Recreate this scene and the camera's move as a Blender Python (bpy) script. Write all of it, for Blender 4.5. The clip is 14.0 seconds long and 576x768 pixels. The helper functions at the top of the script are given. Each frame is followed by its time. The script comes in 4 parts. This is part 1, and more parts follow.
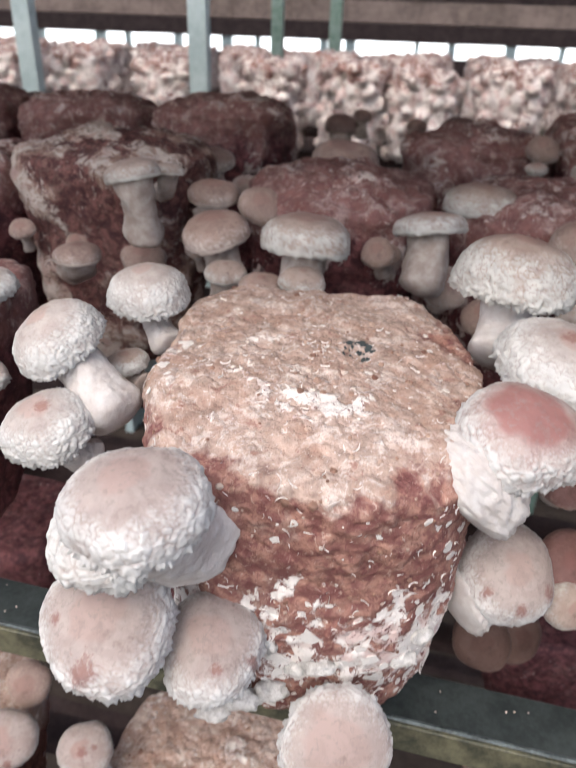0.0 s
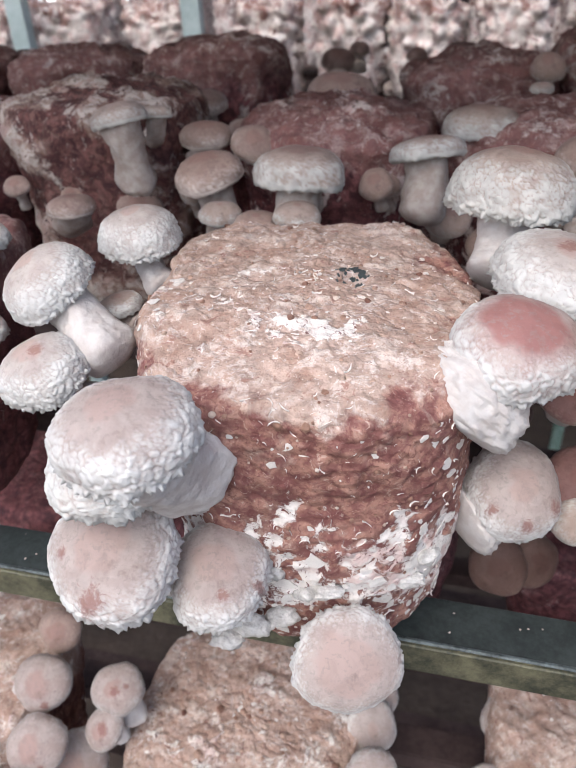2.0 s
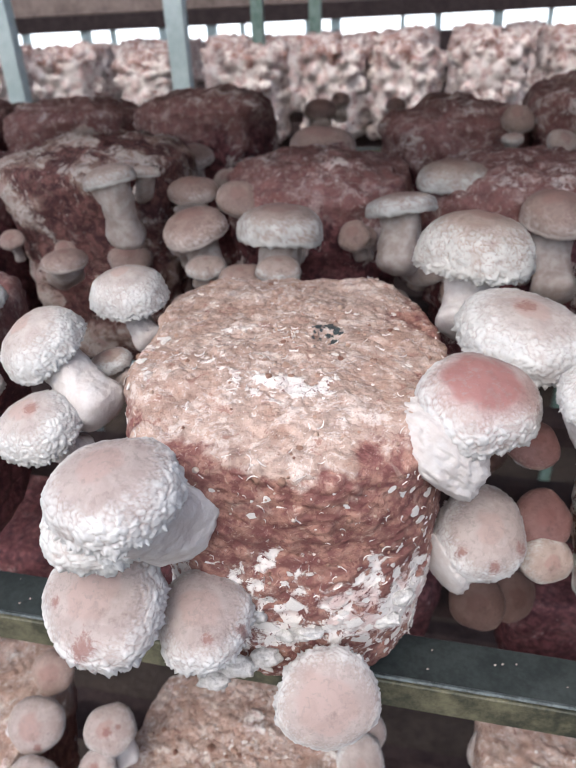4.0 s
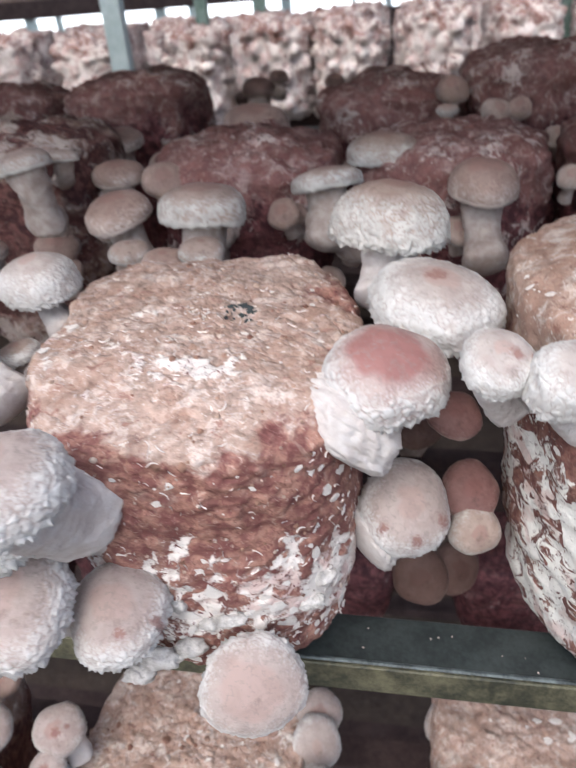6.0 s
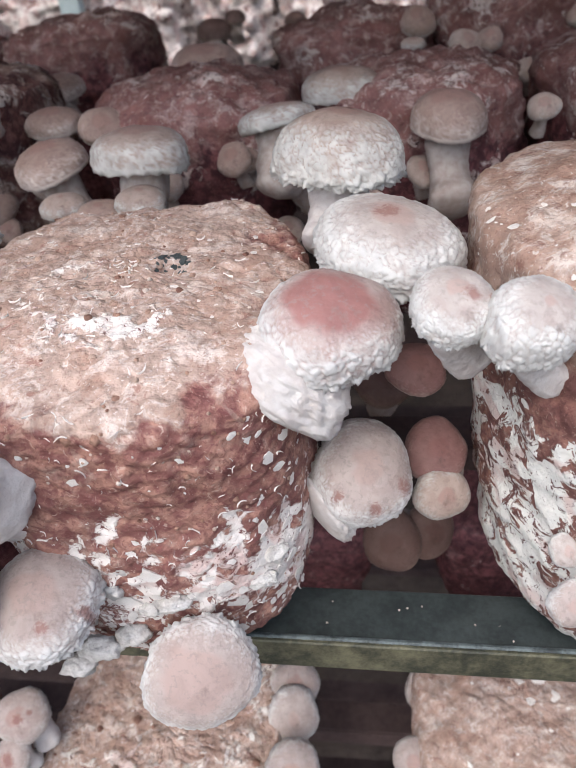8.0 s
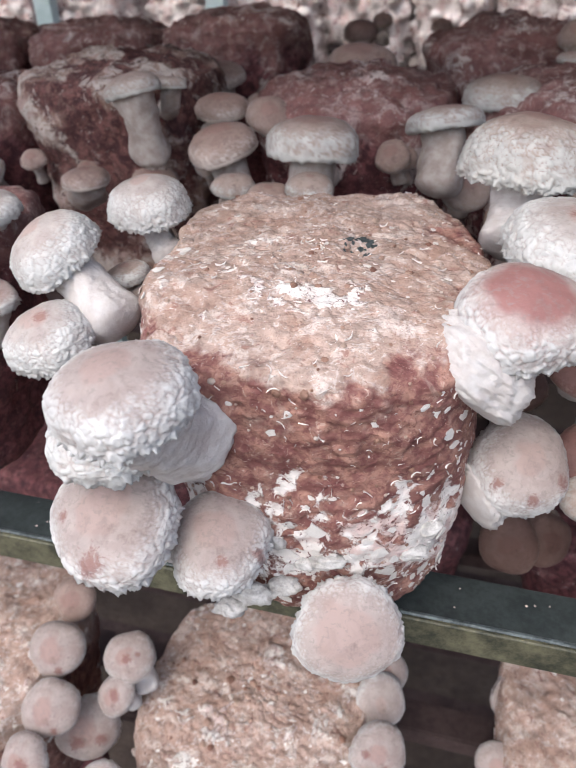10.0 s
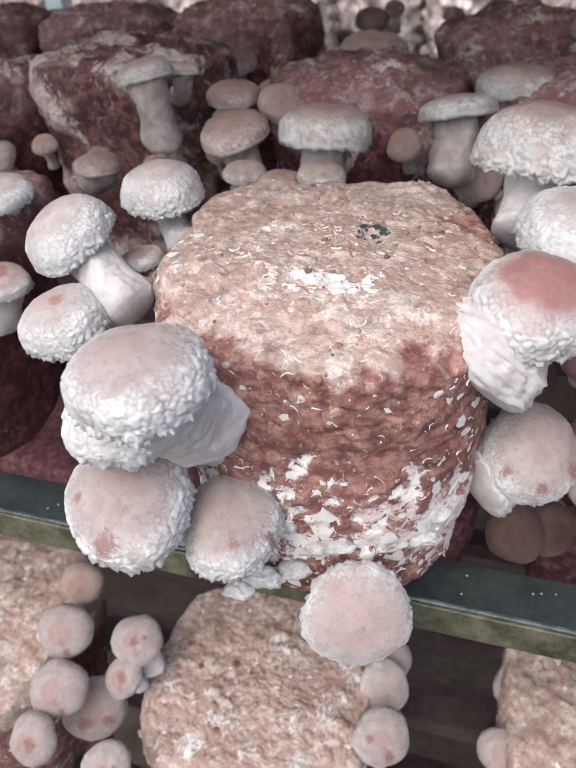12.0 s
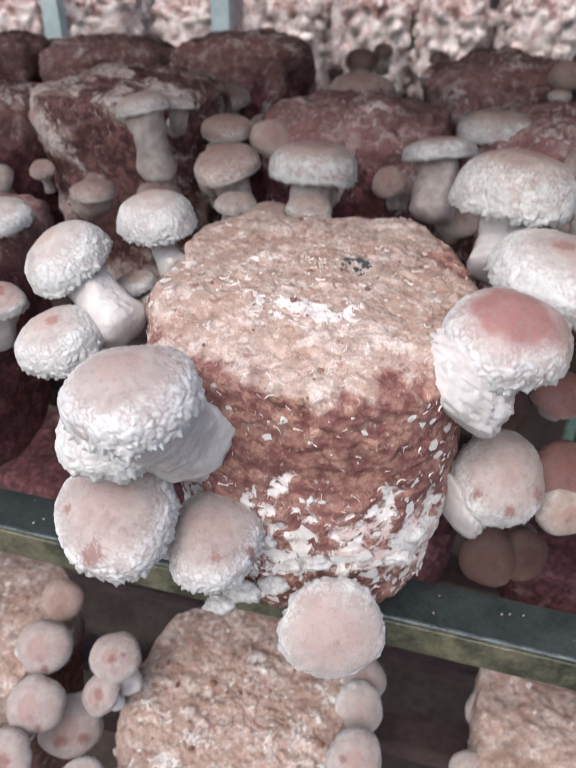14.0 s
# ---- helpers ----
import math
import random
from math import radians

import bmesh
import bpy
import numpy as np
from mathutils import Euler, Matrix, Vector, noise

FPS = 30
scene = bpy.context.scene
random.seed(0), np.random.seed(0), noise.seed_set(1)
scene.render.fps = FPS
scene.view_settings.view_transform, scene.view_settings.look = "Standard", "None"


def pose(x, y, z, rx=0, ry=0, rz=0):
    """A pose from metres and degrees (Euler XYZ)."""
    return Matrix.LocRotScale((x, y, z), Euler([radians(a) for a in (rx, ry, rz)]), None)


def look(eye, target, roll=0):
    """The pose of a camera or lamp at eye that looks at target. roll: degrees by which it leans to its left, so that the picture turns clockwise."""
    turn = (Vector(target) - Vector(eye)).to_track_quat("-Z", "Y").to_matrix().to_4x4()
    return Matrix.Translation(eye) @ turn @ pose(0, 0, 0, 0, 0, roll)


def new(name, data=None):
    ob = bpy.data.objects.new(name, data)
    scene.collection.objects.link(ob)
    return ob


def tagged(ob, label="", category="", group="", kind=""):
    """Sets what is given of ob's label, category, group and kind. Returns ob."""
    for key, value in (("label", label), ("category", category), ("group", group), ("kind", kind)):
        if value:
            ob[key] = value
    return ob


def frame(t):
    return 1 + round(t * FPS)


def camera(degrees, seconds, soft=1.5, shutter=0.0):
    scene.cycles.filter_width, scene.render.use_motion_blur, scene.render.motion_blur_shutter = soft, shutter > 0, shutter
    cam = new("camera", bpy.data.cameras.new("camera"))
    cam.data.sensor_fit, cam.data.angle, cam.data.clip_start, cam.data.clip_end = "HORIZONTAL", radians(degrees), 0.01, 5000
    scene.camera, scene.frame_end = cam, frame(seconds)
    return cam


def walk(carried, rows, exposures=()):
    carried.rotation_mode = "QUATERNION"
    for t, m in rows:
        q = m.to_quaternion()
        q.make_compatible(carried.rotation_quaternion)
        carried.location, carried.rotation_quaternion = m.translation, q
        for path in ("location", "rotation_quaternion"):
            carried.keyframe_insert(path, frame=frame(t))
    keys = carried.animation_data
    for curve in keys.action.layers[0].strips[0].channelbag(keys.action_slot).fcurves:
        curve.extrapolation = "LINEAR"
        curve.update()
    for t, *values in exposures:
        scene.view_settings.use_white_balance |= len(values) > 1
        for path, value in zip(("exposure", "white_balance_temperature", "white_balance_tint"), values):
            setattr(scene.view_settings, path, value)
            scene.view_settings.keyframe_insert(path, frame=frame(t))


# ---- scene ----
cam = camera(47.7, 14.0, soft=0.8, shutter=0.7)
cam.data.dof.use_dof, cam.data.dof.focus_distance, cam.data.dof.aperture_fstop = True, 0.21, 25.0
METRES, EYE, TILT, LEAN, TURN = 0.19, 1.3, -28.0, -1.9, 10.5
ROWS = [
    (0.0, 0.0, 0.0, 0.0, 0.0, 0.0, 0.0),
    (0.5, -0.0022, 0.0012, -0.0199, -0.02, -2.16, 0.97),
    (1.0, 0.0468, 0.0231, -0.0323, -0.24, -2.58, 2.67),
    (1.5, 0.0328, -0.0069, -0.0574, 1.38, -3.21, 2.8),
    (2.0, 0.0521, 0.0111, -0.0557, 1.89, -3.64, 3.57),
    (2.5, 0.0555, 0.0069, -0.0487, 1.82, -3.35, 3.89),
    (5.0, 0.1236, -0.1141, 0.0066, 0.56, -0.39, 4.86),
    (5.5, 0.1519, -0.1038, -0.0074, -0.1, -0.8, 5.53),
    (6.0, 0.2097, -0.0352, -0.0296, -1.04, -2.64, 7.27),
    (6.5, 0.242, 0.0256, -0.0544, -1.74, -4.38, 8.32),
    (7.0, 0.2618, 0.0538, -0.0581, -1.97, -4.94, 8.9),
    (7.5, 0.2767, 0.0589, -0.0594, -1.79, -4.92, 9.34),
    (8.0, 0.2957, 0.097, -0.0618, -2.25, -5.99, 9.54),
    (8.5, 0.2685, 0.0801, -0.0595, -1.75, -5.38, 9.09),
    (9.0, 0.1641, 0.0445, -0.0739, 1.23, -4.96, 6.05),
    (11.5, 0.0691, 0.0095, -0.0825, 4.96, -5.57, 2.3),
    (12.0, 0.0736, 0.0086, -0.0902, 4.5, -5.84, 2.42),
    (12.5, 0.0636, -0.0017, -0.0964, 4.77, -5.91, 2.22),
    (13.0, 0.0855, -0.0355, -0.0925, 4.41, -5.0, 2.3),
    (13.5, 0.0922, -0.0258, -0.0997, 4.09, -5.46, 1.89),
    (14.0, 0.0791, -0.0564, -0.0894, 3.23, -3.66, 0.81),
]
walk(cam, [(t, pose(0, 0, EYE, TILT, LEAN, TURN) @ pose(METRES * x, METRES * y, METRES * z, 90 + pitch, roll, yaw)) for t, x, y, z, yaw, pitch, roll in ROWS],
     exposures=[(0.0, 0.82, 6450, 9), (0.5, 0.82, 6320, 9), (1.2, 0.82, 6170, 9), (14.0, 0.82, 6170, 9)])

# ---- daylight: an overcast sky that reaches the open aisle side of the racks ----
world = bpy.data.worlds.new("overcast_sky")
scene.world = world
world.use_nodes = True
wn = world.node_tree
sky = wn.nodes.new("ShaderNodeTexSky")
sky.sky_type = "NISHITA"
sky.sun_disc = False
sky.sun_elevation, sky.sun_rotation = radians(54), radians(195)
sky.dust_density, sky.air_density = 4.0, 1.0
wn.nodes["Background"].inputs["Strength"].default_value = 0.15
wn.links.new(sky.outputs[0], wn.nodes["Background"].inputs["Color"])

sun = new("sun", bpy.data.lights.new("sun", "SUN"))
sun.data.energy, sun.data.angle, sun.data.color = 1.05, radians(75), (1.0, 0.97, 0.93)
sun.matrix_world = look((-0.6, -2.3, 3.3), (0, 0, 0))


# ---- materials ----
def shader(name, rough=0.8, spec=0.3):
    m = bpy.data.materials.new(name)
    m.use_nodes = True
    b = m.node_tree.nodes["Principled BSDF"]
    b.inputs["Roughness"].default_value = rough
    b.inputs["Specular IOR Level"].default_value = spec
    return m, m.node_tree, b


def coords(nt):
    return nt.nodes.new("ShaderNodeTexCoord").outputs["Object"]


def noise_node(nt, vec, scale, detail=4.0, rough=0.6, distort=0.0):
    n = nt.nodes.new("ShaderNodeTexNoise")
    n.inputs["Scale"].default_value = scale
    n.inputs["Detail"].default_value = detail
    n.inputs["Roughness"].default_value = rough
    n.inputs["Distortion"].default_value = distort
    nt.links.new(vec, n.inputs["Vector"])
    return n.outputs["Fac"]


def ramp(nt, fac, stops):
    r = nt.nodes.new("ShaderNodeValToRGB")
    el = r.color_ramp.elements
    while len(el) < len(stops):
        el.new(0.5)
    for e, (p, c) in zip(el, stops):
        e.position, e.color = p, (*c, 1) if len(c) == 3 else c
    nt.links.new(fac, r.inputs[0])
    return r.outputs[0]


def band(nt, fac, lo, hi):
    n = nt.nodes.new("ShaderNodeMapRange")
    n.interpolation_type = "SMOOTHSTEP"
    n.inputs["From Min"].default_value, n.inputs["From Max"].default_value = lo, hi
    nt.links.new(fac, n.inputs["Value"])
    return n.outputs[0]


def mixed(nt, fac, a, b):
    n = nt.nodes.new("ShaderNodeMix")
    n.data_type = "RGBA"
    for key, v in ((0, fac), (6, a), (7, b)):
        if isinstance(v, tuple):
            n.inputs[key].default_value = (*v, 1)
        elif isinstance(v, float):
            n.inputs[key].default_value = v
        else:
            nt.links.new(v, n.inputs[key])
    return n.outputs[2]


def calc(nt, op, a, b=0.5):
    n = nt.nodes.new("ShaderNodeMath")
    n.operation = op
    for i, v in enumerate((a, b)):
        if isinstance(v, (int, float)):
            n.inputs[i].default_value = v
        else:
            nt.links.new(v, n.inputs[i])
    return n.outputs[0]


def attribute(nt, name):
    n = nt.nodes.new("ShaderNodeAttribute")
    n.attribute_name = name
    return n.outputs["Fac"]


def relief(nt, bsdf, height, strength, distance=0.001):
    n = nt.nodes.new("ShaderNodeBump")
    n.inputs["Strength"].default_value, n.inputs["Distance"].default_value = strength, distance
    nt.links.new(height, n.inputs["Height"])
    nt.links.new(n.outputs[0], bsdf.inputs["Normal"])


def substrate(name, brown, deep, tan, white, bloom_lo, bloom_hi, crust_gain=1.0):
    """Sawdust block: red-brown skin, tan crust where 'crust' is high, white threads where 'bloom' is high."""
    m, nt, b = shader(name, 0.75, 0.3)
    v = coords(nt)
    big, mid, fine = noise_node(nt, v, 38, 5, 0.65), noise_node(nt, v, 130, 5, 0.7, 0.6), noise_node(nt, v, 520, 4, 0.7)
    grain = nt.nodes.new("ShaderNodeTexVoronoi")
    grain.inputs["Scale"].default_value = 330
    nt.links.new(v, grain.inputs["Vector"])
    bw = nt.nodes.new("ShaderNodeRGBToBW")
    nt.links.new(grain.outputs["Color"], bw.inputs[0])
    chip_tone = band(nt, bw.outputs[0], 0.15, 0.85)
    skin = mixed(nt, band(nt, mid, 0.38, 0.66), deep, brown)
    skin = mixed(nt, calc(nt, "MULTIPLY", chip_tone, 0.3), skin, tuple(1.25 * c for c in brown))
    skin = mixed(nt, calc(nt, "MULTIPLY", band(nt, noise_node(nt, v, 85, 5, 0.7, 1.2), 0.52, 0.68), 0.55), skin, tuple(0.72 * c for c in tan))
    skin = mixed(nt, calc(nt, "MULTIPLY", band(nt, noise_node(nt, v, 46, 4, 0.6, 0.8), 0.54, 0.70), 0.4), skin, tuple(k * c for k, c in zip((0.74, 0.60, 0.64), brown)))
    pits = nt.nodes.new("ShaderNodeTexVoronoi")
    pits.inputs["Scale"].default_value = 190
    nt.links.new(v, pits.inputs["Vector"])
    skin = mixed(nt, calc(nt, "MULTIPLY", band(nt, calc(nt, "ADD", pits.outputs["Distance"], calc(nt, "MULTIPLY", fine, 0.3)), 0.62, 0.90), 0.7), skin, deep)
    skin = mixed(nt, calc(nt, "MULTIPLY", band(nt, fine, 0.58, 0.75), 0.35), skin, tan)
    pale = mixed(nt, band(nt, mid, 0.36, 0.62), tuple(0.60 * c for c in tan), tan)
    pale = mixed(nt, calc(nt, "MULTIPLY", band(nt, noise_node(nt, v, 40, 4, 0.6, 0.5), 0.46, 0.62), 0.6), pale, tuple(k * c for k, c in zip((0.62, 0.52, 0.48), tan)))
    pale = mixed(nt, calc(nt, "MULTIPLY", band(nt, noise_node(nt, v, 75, 5, 0.66, 0.6), 0.49, 0.66), 0.72), pale, tuple(0.45 * a + 0.55 * c for a, c in zip(tan, white)))
    pale = mixed(nt, calc(nt, "MULTIPLY", band(nt, noise_node(nt, v, 62, 6, 0.68, 0.7), 0.52, 0.64), 0.75), pale, tuple(k * c for k, c in zip((0.66, 0.55, 0.50), tan)))
    pale = mixed(nt, calc(nt, "MULTIPLY", band(nt, noise_node(nt, v, 105, 6, 0.70, 0.7), 0.54, 0.61), 0.42), pale, white)
    pale = mixed(nt, calc(nt, "MULTIPLY", chip_tone, 0.2), pale, tuple(0.68 * c for c in tan))
    pale = mixed(nt, calc(nt, "MULTIPLY", band(nt, fine, 0.50, 0.34), 0.45), pale, tuple(0.55 * c for c in tan))
    crevice = band(nt, noise_node(nt, v, 140, 5, 0.66, 0.8), 0.41, 0.34)
    pale = mixed(nt, calc(nt, "MULTIPLY", crevice, 0.75), pale, tuple(0.5 * (a + c) for a, c in zip(deep, brown)))
    grit = noise_node(nt, v, 430, 3, 0.6, 1.2)
    skin = mixed(nt, calc(nt, "MULTIPLY", band(nt, grit, 0.58, 0.64), 0.65), skin, deep)
    skin = mixed(nt, calc(nt, "MULTIPLY", band(nt, grit, 0.38, 0.33), 0.55), skin, tan)
    pale = mixed(nt, calc(nt, "MULTIPLY", band(nt, grit, 0.60, 0.66), 0.6), pale, tuple(0.7 * c for c in brown))
    pale = mixed(nt, calc(nt, "MULTIPLY", band(nt, grit, 0.37, 0.32), 0.5), pale, white)
    crust = calc(nt, "ADD", attribute(nt, "crust"), calc(nt, "MULTIPLY", calc(nt, "SUBTRACT", big, 0.5), 0.9))
    crust = calc(nt, "ADD", crust, calc(nt, "MULTIPLY", calc(nt, "SUBTRACT", mid, 0.5), 0.9))
    col = mixed(nt, calc(nt, "MULTIPLY", band(nt, crust, 0.26, 0.74), crust_gain), skin, pale)
    thread = calc(nt, "ADD", calc(nt, "ADD", calc(nt, "MULTIPLY", big, 0.35), calc(nt, "MULTIPLY", noise_node(nt, v, 120, 6, 0.68, 1.3), 0.65)), attribute(nt, "bloom"))
    torn = nt.nodes.new("ShaderNodeTexVoronoi")
    torn.inputs["Scale"].default_value = 85
    nt.links.new(v, torn.inputs["Vector"])
    tw = nt.nodes.new("ShaderNodeRGBToBW")
    nt.links.new(torn.outputs["Color"], tw.inputs[0])
    thread = calc(nt, "ADD", thread, calc(nt, "MULTIPLY", calc(nt, "SUBTRACT", tw.outputs[0], 0.5), 0.16))
    flushed = band(nt, noise_node(nt, v, 62, 3, 0.5, 0.6), 0.50, 0.62)
    skin_white = mixed(nt, flushed, white, tuple(k * c for k, c in zip((0.80, 0.66, 0.65), white)))
    skin_white = mixed(nt, calc(nt, "MULTIPLY", band(nt, mid, 0.52, 0.40), 0.35), skin_white, tuple(k * c for k, c in zip((0.72, 0.74, 0.74), white)))
    skin_white = mixed(nt, band(nt, noise_node(nt, v, 230, 5, 0.72, 1.0), 0.42, 0.37), skin_white, deep)
    col = mixed(nt, band(nt, thread, bloom_lo, bloom_hi), col, skin_white)
    nt.links.new(col, b.inputs["Base Color"])
    crumbs = nt.nodes.new("ShaderNodeTexVoronoi")
    crumbs.feature = "DISTANCE_TO_EDGE"
    crumbs.inputs["Scale"].default_value = 420
    nt.links.new(v, crumbs.inputs["Vector"])
    h = calc(nt, "ADD", calc(nt, "MULTIPLY", mid, 0.5), calc(nt, "MULTIPLY", fine, 0.65))
    h = calc(nt, "ADD", h, calc(nt, "MULTIPLY", band(nt, crumbs.outputs["Distance"], 0.0, 0.3), 0.07))
    h = calc(nt, "ADD", h, calc(nt, "MULTIPLY", noise_node(nt, v, 1500, 3, 0.6), 0.22))
    h = calc(nt, "ADD", h, calc(nt, "MULTIPLY", band(nt, thread, bloom_lo, bloom_hi), 0.35))
    relief(nt, b, h, 0.75, 0.0014)
    return m


MAIN = substrate("sawdust_crusted", (0.37, 0.205, 0.158), (0.145, 0.052, 0.050), (0.505, 0.375, 0.315), (0.76, 0.71, 0.675), 0.675, 0.74)
MOTTLED = substrate("sawdust_white_mottled", (0.28, 0.14, 0.11), (0.11, 0.045, 0.042), (0.45, 0.315, 0.255), (0.76, 0.75, 0.71), 0.625, 0.66)
# Red-brown substrate, lowered further in colour for shade between rows and shelves.
DARK_SHADED = substrate("sawdust_dark_shaded", (0.185, 0.066, 0.070), (0.046, 0.016, 0.020), (0.26, 0.128, 0.118), (0.56, 0.47, 0.44), 0.635, 0.70)
LOWER = substrate("sawdust_tan", (0.29, 0.155, 0.125), (0.11, 0.045, 0.040), (0.50, 0.365, 0.305), (0.70, 0.66, 0.62), 0.63, 0.71)
# Same shaded dark tone, with tan patches of its own.
DARKTAN_SHADED = substrate("sawdust_dark_patched_shaded", (0.19, 0.085, 0.075), (0.05, 0.018, 0.02), (0.33, 0.225, 0.185), (0.50, 0.43, 0.39), 0.62, 0.72)
POPCORN = substrate("sawdust_white_knobbed", (0.28, 0.11, 0.10), (0.09, 0.03, 0.03), (0.42, 0.25, 0.225), (0.76, 0.69, 0.66), 0.57, 0.66)


def cap_material(name, tan, centre, white, dim):
    m, nt, b = shader(name, 0.62, 0.35)
    v = coords(nt)
    fine, mid = noise_node(nt, v, 900, 4, 0.7), noise_node(nt, v, 160, 4, 0.6)
    base = mixed(nt, band(nt, mid, 0.35, 0.7), tuple(0.86 * c for c in tan), tan)
    base = mixed(nt, attribute(nt, "disc"), base, centre)
    freckle = calc(nt, "MULTIPLY", band(nt, noise_node(nt, v, 430, 4, 0.65, 0.4), 0.50, 0.66), 0.55)
    base = mixed(nt, freckle, base, tuple(0.62 * c for c in tan))
    base = mixed(nt, calc(nt, "MULTIPLY", band(nt, noise_node(nt, v, 95, 4, 0.6, 0.8), 0.42, 0.62), 0.4), base, tuple(0.74 * c for c in centre))
    stain = calc(nt, "MULTIPLY", band(nt, noise_node(nt, v, 62, 5, 0.65), 0.58, 0.70), 0.75)
    base = mixed(nt, stain, base, tuple(0.5 * c for c in centre))
    sore = calc(nt, "ADD", attribute(nt, "bruise"), calc(nt, "MULTIPLY", calc(nt, "SUBTRACT", noise_node(nt, v, 260, 5, 0.7, 1.5), 0.5), 2.0))
    sore = calc(nt, "MULTIPLY", band(nt, sore, 0.35, 0.95), 0.85)
    wool = mixed(nt, band(nt, mid, 0.3, 0.7), tuple(dim * c for c in white), white)
    veil = calc(nt, "ADD", attribute(nt, "veil"), calc(nt, "MULTIPLY", calc(nt, "SUBTRACT", fine, 0.5), 0.18))
    col = mixed(nt, band(nt, veil, 0.10, 0.80), base, wool)
    col = mixed(nt, sore, col, tuple(k * c for k, c in zip((0.62, 0.42, 0.40), centre)))
    nt.links.new(col, b.inputs["Base Color"])
    b.inputs["Subsurface Weight"].default_value = 0.0
    relief(nt, b, calc(nt, "ADD", fine, calc(nt, "MULTIPLY", mid, 0.9)), 0.28, 0.0007)
    return m


TAN = cap_material("cap_tan", (0.385, 0.322, 0.298), (0.345, 0.258, 0.234), (0.58, 0.57, 0.56), 0.86)
ROSE = cap_material("cap_rose", (0.43, 0.345, 0.32), (0.285, 0.14, 0.13), (0.57, 0.56, 0.55), 0.86)
PALE = cap_material("cap_pale", (0.44, 0.39, 0.365), (0.39, 0.30, 0.27), (0.57, 0.565, 0.55), 0.84)
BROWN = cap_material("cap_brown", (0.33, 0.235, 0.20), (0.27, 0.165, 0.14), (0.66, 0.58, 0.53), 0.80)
# Brown cap at half tone: shade of gaps and back row is in its colour.
BROWN_SHADED = cap_material("cap_brown_shaded", (0.17, 0.105, 0.092), (0.13, 0.07, 0.062), (0.30, 0.23, 0.21), 0.80)
# Lower-shelf tan caps, greyed and darkened for shade cast from above.
TAN_SHADED = cap_material("cap_tan_shaded", (0.33, 0.27, 0.25), (0.28, 0.19, 0.17), (0.50, 0.475, 0.455), 0.80)
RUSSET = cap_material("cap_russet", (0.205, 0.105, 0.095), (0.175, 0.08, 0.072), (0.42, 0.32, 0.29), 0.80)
GREY = cap_material("cap_grey", (0.37, 0.29, 0.25), (0.29, 0.19, 0.165), (0.53, 0.52, 0.495), 0.82)


def stem_material(name, dull, light):
    m, nt, b = shader(name, 0.85, 0.15)
    v = coords(nt)
    mid, fine = noise_node(nt, v, 150, 4, 0.6), noise_node(nt, v, 800, 4, 0.7)
    col = mixed(nt, band(nt, mid, 0.32, 0.7), dull, light)
    nt.links.new(col, b.inputs["Base Color"])
    relief(nt, b, calc(nt, "ADD", mid, fine), 0.5, 0.001)
    return m


STEM = stem_material("stem_fibre", (0.48, 0.435, 0.415), (0.575, 0.55, 0.535))
# Darker stem copy: the shade of the rows behind is in its colour.
STEM_SHADED = stem_material("stem_fibre_shaded", (0.32, 0.26, 0.23), (0.45, 0.40, 0.37))


def plain(name, a, c, scale, rough=0.7, metal=0.0, bump=0.3, dist=0.001):
    m, nt, b = shader(name, rough, 0.4)
    v = coords(nt)
    n1, n2 = noise_node(nt, v, scale, 6, 0.7), noise_node(nt, v, scale * 7, 4, 0.7)
    f = calc(nt, "ADD", calc(nt, "MULTIPLY", n1, 0.7), calc(nt, "MULTIPLY", n2, 0.3))
    nt.links.new(mixed(nt, band(nt, f, 0.36, 0.64), a, c), b.inputs["Base Color"])
    b.inputs["Metallic"].default_value = metal
    relief(nt, b, n2, bump, dist)
    return m


FLANGE = plain("rail_dark_green", (0.016, 0.021, 0.022), (0.042, 0.052, 0.052), 60, 0.45, 0.0, 0.3, 0.0006)
LIP = plain("rail_verdigris", (0.022, 0.024, 0.017), (0.125, 0.118, 0.074), 55, 0.6, 0.0, 0.5, 0.0008)
GILLS = plain("gill_cream", (0.46, 0.40, 0.36), (0.60, 0.55, 0.50), 300, 0.8)
LOBE = plain("mycelium_wet", (0.36, 0.34, 0.32), (0.62, 0.60, 0.58), 160, 0.5, 0.0, 0.6, 0.002)
POST = plain("post_painted", (0.34, 0.43, 0.44), (0.46, 0.55, 0.56), 40, 0.5)
EDGE = plain("rail_worn_edge", (0.02, 0.026, 0.027), (0.11, 0.135, 0.14), 90, 0.5)
WIRE = plain("wire_green", (0.10, 0.17, 0.14), (0.22, 0.30, 0.27), 70, 0.5)
FLAKE = plain("mycelium_white", (0.62, 0.58, 0.55), (0.80, 0.77, 0.74), 400, 0.7, 0.0, 0.4)
m, nt, b = shader("sawdust_crumb", 0.85, 0.2)
tone = nt.nodes.new("ShaderNodeObjectInfo").outputs["Random"]
nt.links.new(ramp(nt, tone, [(0.0, (0.20, 0.10, 0.075)), (0.35, (0.36, 0.22, 0.165)), (0.7, (0.50, 0.37, 0.30)), (1.0, (0.66, 0.59, 0.54))]), b.inputs["Base Color"])
relief(nt, b, noise_node(nt, coords(nt), 3.0, 4, 0.7), 0.5, 0.2)
CRUMB = m
MOULD = plain("mould_dark", (0.018, 0.030, 0.036), (0.085, 0.095, 0.095), 500, 0.8, 0.0, 0.6)
